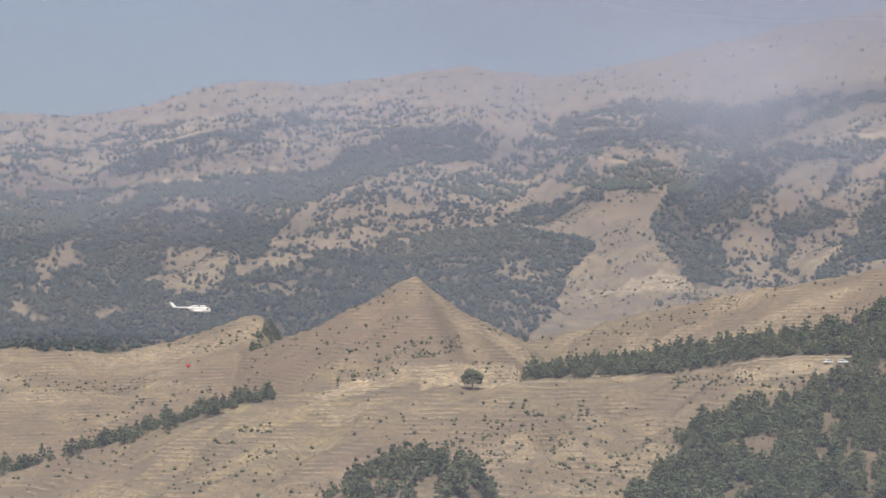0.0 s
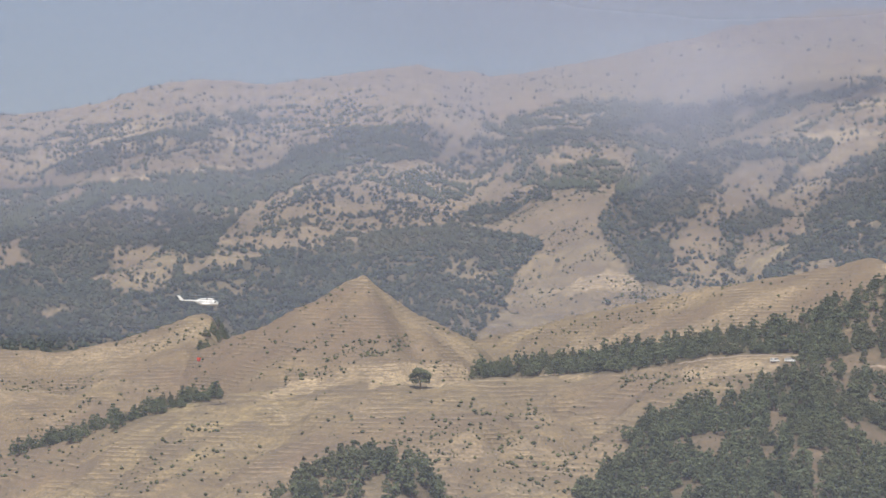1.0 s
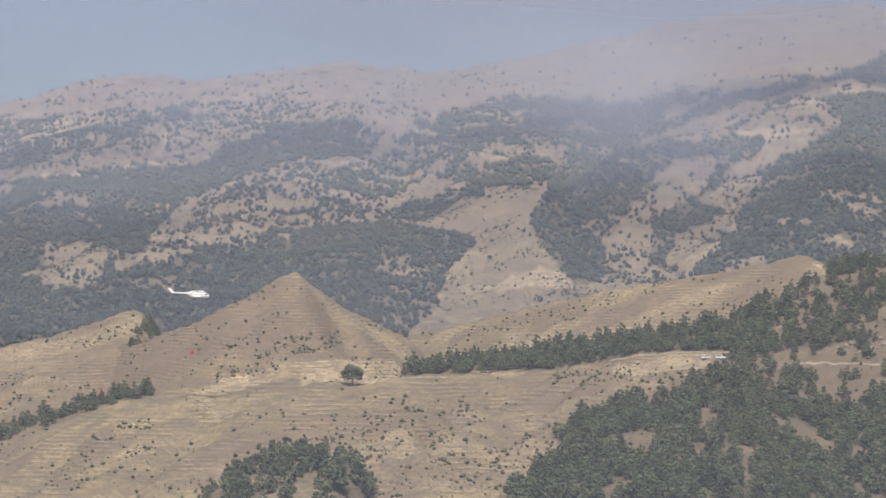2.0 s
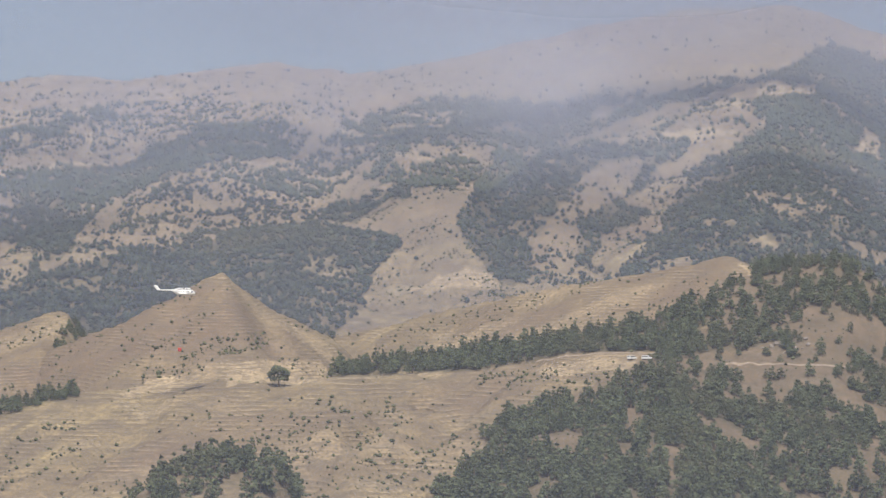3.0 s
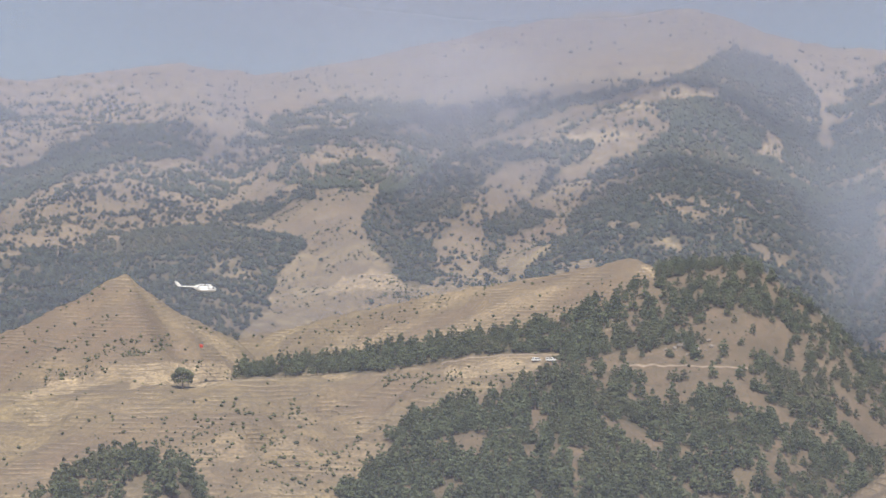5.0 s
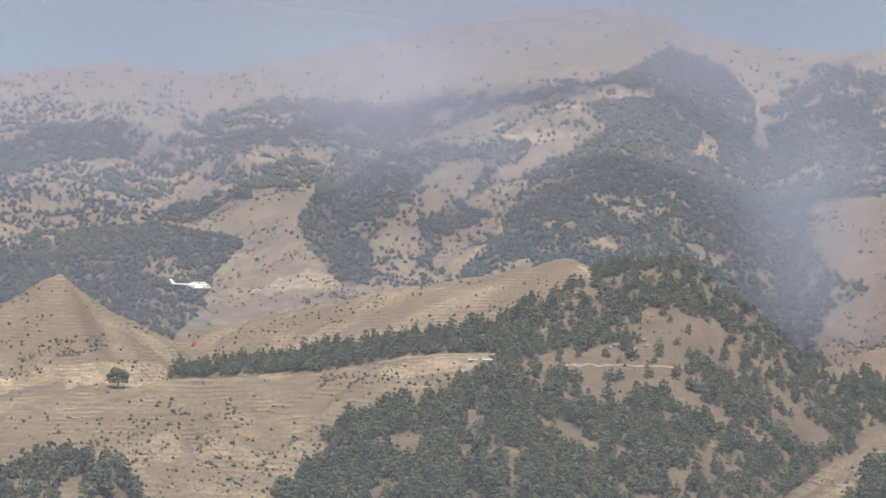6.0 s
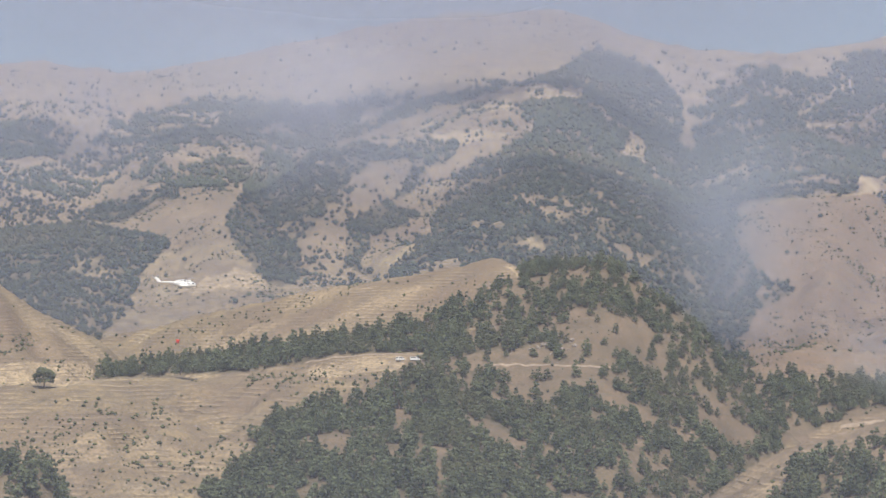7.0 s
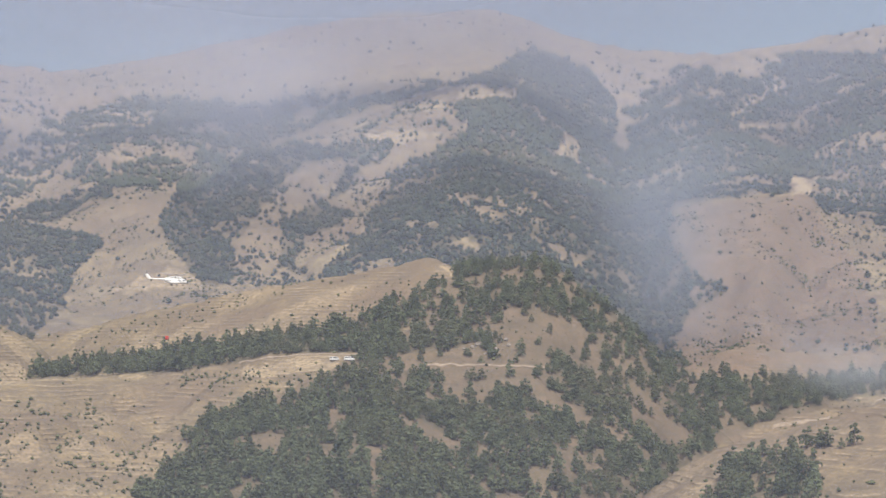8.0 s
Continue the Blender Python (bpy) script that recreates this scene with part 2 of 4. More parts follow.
GULLY_WOODS = [
    [(1150, 385), (1190, 352), (1200, 310), (1240, 285), (1320, 275), (1430, 262), (1500, 258), (1560, 262), (1545, 285), (1500, 300),
     (1480, 278), (1400, 290), (1345, 350), (1312, 395), (1285, 445), (1275, 508), (1230, 504), (1180, 460), (1150, 410)],
    [(1355, 400), (1440, 360), (1490, 305), (1510, 310), (1450, 375), (1500, 385), (1400, 425), (1395, 470), (1430, 500), (1370, 470)],
    [(980, 400), (1000, 380), (1080, 345), (1190, 330), (1210, 300), (1100, 320), (900, 380), (880, 400)]]
BIG_WOOD = [(1427, 500), (1520, 400), (1557, 312), (1590, 290), (1650, 272), (1690, 240), (1660, 200), (1690, 182), (1780, 182), (1680, 158),
            (1770, 115), (1807, 90), (1867, 106), (1927, 146), (1957, 200), (1967, 300), (2067, 350), (2057, 450), (2060, 600),
            (1985, 580), (1900, 520), (1817, 490), (1627, 490)]
RIGHT_WOOD = [(1950, 340), (1985, 200), (2060, 126), (2180, 150), (2250, 110), (2300, 112), (2500, 110), (2500, 430), (2400, 400),
              (2340, 395), (2310, 345), (2060, 360)]
RIGHT_FOOT = [(1930, 520), (2010, 400), (2050, 400), (2070, 460), (2110, 500), (2150, 520), (2090, 560), (2060, 600), (2070, 650), (2040, 665), (1990, 610)]
SPECKLED = [(600, 335), (760, 310), (900, 285), (990, 320), (860, 402), (700, 440), (560, 462), (480, 490), (470, 450), (560, 400)]
HAZY_WOOD = [(890, 250), (1000, 222), (1100, 190), (1300, 185), (1430, 165), (1480, 180), (1300, 250), (1230, 290), (1000, 330),
             (900, 300)]
UPPER_SPECKLED = [(-200, 260), (200, 240), (330, 225), (520, 200), (700, 190), (860, 215), (600, 290), (-200, 345)]
DENSE_BANDS = [[(190, 305), (330, 250), (430, 232), (520, 206), (565, 228), (500, 228), (430, 255), (320, 290), (200, 318)],
               [(-200, 340), (100, 350), (300, 328), (560, 302), (620, 270), (700, 236), (850, 222), (895, 245), (860, 285), (700, 300),
                (600, 335), (500, 400), (470, 450), (400, 480), (330, 440), (-200, 440)],
               [(1200, 305), (1240, 262), (1320, 232), (1420, 212), (1568, 165), (1660, 150), (1700, 150), (1568, 182), (1420, 232), (1300, 275)],
               [(2240, 112), (2300, 108), (2440, 104), (2440, 140), (2320, 150)]]


def ragged(u, v, size=26.0, seed=0):
    return u + size * fractal(u / 38, v / 26, 3, 200 + seed), v + size * 0.5 * fractal(u / 38, v / 26, 3, 300 + seed)


GAPS = [[(1045, 295), (1075, 272), (1130, 266), (1135, 285), (1090, 300)], [(1150, 285), (1170, 265), (1222, 270), (1205, 292)], [(505, 288), (512, 245), (590, 245), (592, 290)],
        [(484, 296), (490, 240), (506, 240), (502, 296)],
        [(215, 328), (300, 312), (420, 303), (560, 296), (560, 304), (420, 312), (330, 322), (225, 338)],
        [(305, 375), (310, 350), (328, 350), (325, 372)], [(345, 375), (350, 362), (372, 365), (365, 385)],
        [(160, 365), (230, 335), (240, 342), (180, 372)], [(20, 345), (75, 332), (80, 345), (30, 352)]]
BARE_HILL = [(945, 402), (1080, 351), (1192, 346), (1152, 390), (1156, 425), (1185, 468), (1240, 512), (1300, 540), (1400, 600),
             (930, 600), (985, 560), (1000, 500), (1052, 440), (1036, 422), (985, 410)]
SHRUB_SLOPE = [(1310, 400), (1345, 350), (1400, 290), (1500, 262), (1495, 300), (1445, 355), (1380, 395), (1350, 440), (1372, 480), (1430, 505),
               (1260, 515), (1290, 450)]
LOW_SLOPE = [(1450, 445), (1440, 400), (1500, 340), (1555, 320), (1520, 400), (1480, 450)]
FIELDS = [(1310, 280), (1430, 240), (1540, 205), (1560, 186), (1650, 176), (1692, 220), (1690, 250), (1560, 262), (1480, 250), (1400, 268)]
CLEARINGS = [[(1690, 180), (1700, 158), (1785, 162), (1780, 182)], [(1838, 288), (1868, 235), (1886, 262), (1900, 288)],
             [(2168, 238), (2170, 226), (2262, 228), (2250, 238)], [(2258, 350), (2270, 318), (2300, 325), (2308, 356)],
             [(2165, 140), (2180, 104), (2240, 104), (2215, 138)], [(1660, 440), (1690, 425), (1720, 440), (1700, 452)]]
RED_SLOPE = [(2010, 640), (2060, 560), (2050, 480), (2062, 372), (2120, 357), (2290, 350), (2318, 400), (2345, 470), (2380, 550), (2330, 610), (2320, 660),
             (2060, 668)]
RIDGE_PINES = [(1500, 580), (1613, 516), (1690, 505), (1690, 470), (1720, 450), (1830, 440), (1880, 455), (1860, 520), (1790, 545), (1700, 548),
               (1650, 590), (1560, 620)]
DRY_OPENINGS = [[(1700, 552), (1765, 545), (1830, 575), (1880, 585), (1928, 645), (1932, 695), (1850, 645), (1828, 705), (1785, 700), (1768, 672),
                 (1750, 605), (1700, 592)],
                [(1632, 650), (1655, 622), (1700, 606), (1750, 645), (1830, 660), (1855, 695), (1750, 706), (1678, 735), (1645, 690)],
                [(1915, 705), (1948, 724), (1928, 784), (1976, 796), (2018, 765), (1958, 744)], [(2036, 716), (2056, 714), (2046, 744)],
                [(1655, 782), (1683, 836), (1668, 838), (1645, 790)], [(1440, 730), (1465, 715), (1480, 770), (1462, 776)],
                [(1440, 800), (1468, 798), (1462, 850), (1446, 850)], [(1510, 820), (1530, 815), (1540, 870), (1525, 880)],
                [(1590, 530), (1630, 520), (1600, 570), (1575, 575)], [(1210, 880), (1235, 862), (1240, 880)]]


def cover(u, v, r, x, y):
    """Trees per 100 square metres."""
    ur, vr = ragged(u, v)
    un, vn = ragged(u, v, 10.0, 5)
    mottle = fractal(x / 60, y / 60, 4, 77)
    broken = fractal(x / 30, y / 38, 3, 87)
    patch = fractal(x / 190, y / 190, 3, 97)
    far = r > 1500
    # scattered trees thin out towards the bare tops
    low = np.clip((v - 120) / 160, 0, 1)
    d = np.where(far, (0.05 + 0.3 * low) * np.clip(0.6 + 1.4 * mottle, 0.1, 2), 0.0)
    for zone, amount, floor, gain in ((UPPER_SPECKLED, 0.55, 0.1, 1.5), (HAZY_WOOD, 2.1, 0.15, 1.3), (SPECKLED, 1.25, 0.25, 1.1)):
        d = np.where(far & inside(zone, ur, vr), 2.0 * amount * np.clip((v - 90) / 120, 0.25, 1) * np.clip(0.8 + broken * gain + patch * 0.4, floor, 1.6), d)
    for band in DENSE_BANDS:
        d = np.where(far & inside(band, un, vn), 6.0 * np.clip(0.95 + broken * 1.0 + mottle * 0.4, 0.2, 1.1), d)
    for gap in GAPS:
        d = np.where(far & inside(gap, un, vn), 0.3, d)
    d = np.where(far & inside(DARK_WOOD, un, vn), 6.6 * np.clip(1.2 + mottle * 0.6, 0.35, 1.0), d)
    thin = (u > 880) & (v > 465) & inside(DARK_WOOD, un, vn)
    d = np.where(far & thin, 4.6 * np.clip(0.95 + broken * 1.0, 0.2, 1.1), d)
    for gap in WOOD_GAPS:
        d = np.where(far & inside(gap, ur, vr), 0.5, d)
    d = np.where(far & inside(BARE_HILL, un, vn), 0.04, d)
    d = np.where(far & inside(BIG_WOOD, un, vn), 6.5 * np.clip(1.0 + broken * 0.9 + patch * 0.3, 0.22, 1.0), d)
    d = np.where(far & inside(RIGHT_WOOD, ur, vr), 6.0 * np.clip(0.9 + broken * 1.1 + 0.3 * patch, 0.15, 1.0), d)
    for slope in (SHRUB_SLOPE, LOW_SLOPE):
        d = np.where(far & inside(slope, un, vn), 0.5 + 2.2 * np.clip(broken, 0, 1), d)
    d = np.where(far & inside(FIELDS, un, vn), 0.12 + 1.6 * np.clip(broken - 0.15, 0, 1), d)
    for wood in GULLY_WOODS:
        d = np.where(far & inside(wood, un, vn), 6.5 * np.clip(1.0 + broken * 0.6, 0.3, 1), d)
    for gap in CLEARINGS:
        d = np.where(far & inside(gap, un, vn), 0.15, d)
    d = np.where(far & inside(RED_SLOPE, un, vn), 0.03 + 0.9 * np.clip(patch - 0.25, 0, 1), d)
    d = np.where(far & inside(RIGHT_FOOT, un, vn), 6.4 * np.clip(1.0 + broken * 0.7, 0.25, 1), d)
    d = np.where((r > 1000) & inside(VALLEY_WOOD, un, vn), 4.5 * np.clip(0.95 + mottle * 0.6, 0.2, 1.0), d)
    near = (r > 640) & (r <= 1500) & ((r > 930) | (u < 2090))
    holes = fractal(x / 24, y / 30, 2, 107)
    d = np.where(near & inside(PINES, un, vn), np.where(u < 1720, 5.8, 4.9) * np.clip(1.4 + holes * 1.6, 0.06, 1.0), d)
    d = np.where(near & inside(RIGHT_FLANK, un, vn), 4.6 * np.clip(1.2 + holes * 1.1, 0.15, 1), d)
    d = np.where(near & inside(RIDGE_PINES, un, vn), 5.2 * np.clip(1.3 + holes * 1.2, 0.3, 1.0), d)
    for opening in DRY_OPENINGS:
        d = np.where(near & inside(opening, un, vn), 0.6 * np.clip(0.9 + 1.8 * holes, 0.1, 3), d)
    d = np.where((r > 1090) & (r < 1500) & inside(PINE_ROW, u, v), 8.5, d)
    d = np.where((r > 1100) & (r < 1500) & inside(GULLY_ROW, u, v), 2.2 + 2.2 * np.clip((u - 200) / 150, 0, 1), d)
    d = np.where((r > 1350) & (r < 1500) & inside(GULLY_NOTCH, u, v), 4.0, d)
    # trees left out here so that the vans show from the camera
    van_sight_gap = [(1436, 674), (1438, 630), (1502, 628), (1500, 672)]
    d = np.where((r < 1300) & inside(van_sight_gap, u, v), 0.0, d)
    d = np.where((r > 860) & (r < 1250) & inside(BANK_EDGE, u, v), 6.0, d)
    front = r <= 1000
    d = np.where(front & inside(CLUMP, un, vn), 4.4 * np.clip(1.0 + holes, 0.1, 1), d)
    d = np.where(front & inside(CLUMP_RIGHT, un, vn), 4.6, d)
    d = np.where(front & inside(BANK_TREES, u, v), 1.4, d)
    return d


# ---- materials ----
class Nodes:
    def __init__(self, name):
        self.mat = bpy.data.materials.new(name)
        self.mat.use_nodes = True
        self.tree = self.mat.node_tree
        self.bsdf = self.tree.nodes["Principled BSDF"]

    def node(self, kind, **inputs):
        n = self.tree.nodes.new(kind)
        for key, value in inputs.items():
            self.put(n.inputs[key.replace("_", " ")], value)
        return n

    def put(self, socket, value):
        if isinstance(value, bpy.types.NodeSocket):
            self.tree.links.new(value, socket)
        else:
            socket.default_value = value

    def noise(self, scale, detail=4.0, vector=None):
        n = self.node("ShaderNodeTexNoise", Scale=scale, Detail=detail)
        if vector is None:
            vector = self.node("ShaderNodeNewGeometry").outputs["Position"]
        self.put(n.inputs["Vector"], vector)
        return n.outputs["Fac"]

    def ramp(self, fac, *stops):
        n = self.node("ShaderNodeValToRGB", Fac=fac)
        while len(n.color_ramp.elements) < len(stops):
            n.color_ramp.elements.new(0.5)
        for e, (at, colour) in zip(n.color_ramp.elements, stops):
            e.position, e.color = at, (*colour, 1.0)
        return n.outputs["Color"]

    def mix(self, fac, a, b, how="MIX"):
        n = self.tree.nodes.new("ShaderNodeMix")
        n.data_type, n.blend_type = "RGBA", how
        self.put(n.inputs[0], fac)
        self.put(n.inputs[6], a)
        self.put(n.inputs[7], b)
        return n.outputs[2]

    def math(self, how, a, b=0.0):
        n = self.tree.nodes.new("ShaderNodeMath")
        n.operation = how
        self.put(n.inputs[0], a)
        self.put(n.inputs[1], b)
        return n.outputs[0]

    def bump(self, height, distance, strength=1.0):
        n = self.node("ShaderNodeBump", Height=height, Distance=distance, Strength=strength)
        self.put(self.bsdf.inputs["Normal"], n.outputs[0])


def plain(name, colour, rough=0.6, metal=0.0, grain=20.0, spread=0.12):
    m = Nodes(name)
    dark = tuple(c * (1 - spread) for c in colour)
    light = tuple(min(1.0, c * (1 + spread)) for c in colour)
    m.put(m.bsdf.inputs["Base Color"], m.ramp(m.noise(grain, 5), (0.3, dark), (0.7, light)))
    m.put(m.bsdf.inputs["Roughness"], rough)
    m.put(m.bsdf.inputs["Metallic"], metal)
    return m.mat


def ground_material():
    m = Nodes("dry_hillside")
    cov = m.node("ShaderNodeVertexColor")
    cov.layer_name = "soil"
    split = m.node("ShaderNodeSeparateColor", Color=cov.outputs["Color"])
    terrace = cov.outputs["Alpha"]
    wood, pale, red = split.outputs[0], split.outputs[1], split.outputs[2]
    pos = m.node("ShaderNodeNewGeometry").outputs["Position"]
    big, mid, small = m.noise(0.012, 6), m.noise(0.07, 6), m.noise(0.55, 5)
    grass = m.ramp(big, (0.3, (0.27, 0.203, 0.125)), (0.5, (0.37, 0.282, 0.162)), (0.7, (0.48, 0.375, 0.20)))
    grass = m.mix(m.ramp(mid, (0.38, (0, 0, 0)), (0.66, (0.75, 0.75, 0.75))), grass, (0.20, 0.155, 0.105, 1))
    patches = m.noise(0.032, 7)
    grass = m.mix(m.ramp(patches, (0.45, (0, 0, 0)), (0.6, (0.65, 0.65, 0.65))), grass, (0.19, 0.145, 0.11, 1))
    grass = m.mix(m.ramp(patches, (0.30, (0.7, 0.7, 0.7)), (0.42, (0, 0, 0))), grass, (0.43, 0.35, 0.235, 1))
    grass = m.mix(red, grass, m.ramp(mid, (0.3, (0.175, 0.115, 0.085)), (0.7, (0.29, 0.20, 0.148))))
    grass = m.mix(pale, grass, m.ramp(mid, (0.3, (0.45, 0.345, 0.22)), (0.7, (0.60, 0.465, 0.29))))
    # old terrace steps follow the contours
    parts = m.node("ShaderNodeSeparateXYZ", Vector=pos)
    wobble = m.math("ADD", m.math("MULTIPLY", m.noise(0.006, 2), 5.0), m.math("MULTIPLY", m.noise(0.06, 3), 0.9))
    level = m.math("ADD", m.math("MULTIPLY", parts.outputs[2], 0.55), wobble)
    step = m.math("FRACT", level)
    edge = m.ramp(step, (0.0, (1, 1, 1)), (0.16, (0.9, 0.9, 0.9)), (0.3, (0, 0, 0)), (1.0, (0, 0, 0)))
    broken = m.ramp(m.noise(0.05, 7), (0.45, (0, 0, 0)), (0.6, (1, 1, 1)))
    line = m.math("MULTIPLY", m.math("MULTIPLY", edge, broken), terrace)
    grass = m.mix(m.math("MULTIPLY", line, 0.62), grass, (0.13, 0.10, 0.075, 1))
    lip = m.ramp(step, (0.3, (0, 0, 0)), (0.36, (1, 1, 1)), (0.5, (1, 1, 1)), (0.6, (0, 0, 0)))
    grass = m.mix(m.math("MULTIPLY", m.math("MULTIPLY", m.math("MULTIPLY", lip, broken), terrace), 0.4), grass, (0.56, 0.44, 0.29, 1))
    grass = m.mix(m.ramp(small, (0.42, (0, 0, 0)), (0.62, (0.7, 0.7, 0.7))), grass, (0.16, 0.13, 0.09, 1))
    tussock = m.noise(1.7, 3)
    grass = m.mix(m.ramp(tussock, (0.5, (0, 0, 0)), (0.66, (0.55, 0.55, 0.55))), grass, (0.12, 0.105, 0.07, 1))
    stony = m.noise(0.11, 6)
    grass = m.mix(m.ramp(stony, (0.48, (0, 0, 0)), (0.62, (0.45, 0.45, 0.45))), grass, (0.17, 0.14, 0.11, 1))
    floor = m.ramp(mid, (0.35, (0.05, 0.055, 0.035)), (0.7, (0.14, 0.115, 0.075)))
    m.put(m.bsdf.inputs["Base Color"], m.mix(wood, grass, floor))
    m.put(m.bsdf.inputs["Roughness"], 0.95)
    m.put(m.bsdf.inputs["Specular IOR Level"], 0.15)
    height = m.math("ADD", m.math("MULTIPLY", small, 1.0), m.math("ADD", m.math("MULTIPLY", mid, 2.0), m.math("MULTIPLY", line, -0.35)))
    m.bump(height, 1.1, 0.9)
    return m.mat


def foliage(name, low, high, patchy=0.02):
    m = Nodes(name)
    per = m.node("ShaderNodeNewGeometry").outputs["Random Per Island"]
    one = m.node("ShaderNodeObjectInfo").outputs["Random"]
    tone = m.ramp(per, (0.0, low), (1.0, high))
    each = m.ramp(m.noise(0.16, 2), (0.36, (0.36, 0.37, 0.4)), (0.64, (1.6, 1.55, 1.42)))
    tone = m.mix(1.0, tone, each, "MULTIPLY")
    tone = m.mix(m.math("MULTIPLY", one, 0.35), tone, (0.09, 0.105, 0.045, 1))
    brown = m.ramp(m.noise(patchy, 4), (0.5, (0, 0, 0)), (0.75, (0.5, 0.5, 0.5)))
    tone = m.mix(brown, tone, (0.11, 0.10, 0.05, 1))
    m.put(m.bsdf.inputs["Base Color"], tone)
    m.put(m.bsdf.inputs["Roughness"], 0.75)
    m.put(m.bsdf.inputs["Specular IOR Level"], 0.25)
    return m.mat


GROUND = ground_material()
NEEDLES = foliage("pine_needles", (0.056, 0.070, 0.044), (0.108, 0.128, 0.078))
NEEDLES_FAR = foliage("far_pine_needles", (0.024, 0.035, 0.027), (0.052, 0.066, 0.047), 0.006)
SCRUB = foliage("juniper_scrub", (0.045, 0.055, 0.028), (0.10, 0.105, 0.055))
BARK = plain("bark", (0.16, 0.115, 0.085), 0.9, 0, 3.0, 0.3)


# ---- helpers for meshes ----
def mesh_from(name, verts, faces, materials, slots=None, smooth=False):
    """A mesh from arrays of places and of triangles."""
    me = bpy.data.meshes.new(name)
    verts, faces = np.asarray(verts, np.float32), np.asarray(faces, np.int32)
    me.vertices.add(len(verts))
    me.vertices.foreach_set("co", verts.ravel())
    n = faces.shape[1]
    me.loops.add(faces.size)
    me.loops.foreach_set("vertex_index", faces.ravel())
    me.polygons.add(len(faces))
    me.polygons.foreach_set("loop_start", np.arange(0, faces.size, n, dtype=np.int32))
    for mat in materials:
        me.materials.append(mat)
    if slots is not None:
        me.polygons.foreach_set("material_index", np.asarray(slots, np.int32))
    me.polygons.foreach_set("use_smooth", np.full(len(faces), smooth))
    me.update(calc_edges=True)
    me.validate()
    return me


def part(name, bm, material, parent, label="", smooth=False):
    me = bpy.data.meshes.new(name)
    bm.to_mesh(me)
    bm.free()
    me.materials.append(material)
    for p in me.polygons:
        p.use_smooth = smooth
    ob = new(name, me)
    ob.parent = parent
    return tagged(ob, label)


def box(bm, sx, sy, sz, m=Matrix.Identity(4), bevel=0.0):
    made = bmesh.ops.create_cube(bm, size=1.0, matrix=m @ Matrix.Diagonal((sx, sy, sz, 1)))
    if bevel:
        edges = list({e for v in made["verts"] for e in v.link_edges})
        bmesh.ops.bevel(bm, geom=edges, offset=bevel, segments=2, affect="EDGES")
    return bm


def rod(bm, a, b, r0, r1=None, n=8):
    a, b = Vector(a), Vector(b)
    d = b - a
    m = Matrix.Translation((a + b) / 2) @ d.to_track_quat("Z", "Y").to_matrix().to_4x4()
    bmesh.ops.create_cone(bm, cap_ends=True, segments=n, radius1=r0, radius2=r0 if r1 is None else r1, depth=d.length, matrix=m)
    return bm


def loft(bm, rings):
    """A skin over rings of equally many points, closed at both ends."""
    rows = [[bm.verts.new(p) for p in ring] for ring in rings]
    for a, b in zip(rows, rows[1:]):
        for k in range(len(a)):
            bm.faces.new((a[k], a[(k + 1) % len(a)], b[(k + 1) % len(a)], b[k]))
    bm.faces.new(rows[0][::-1])
    bm.faces.new(rows[-1])
    bmesh.ops.recalc_face_normals(bm, faces=bm.faces)
    return bm


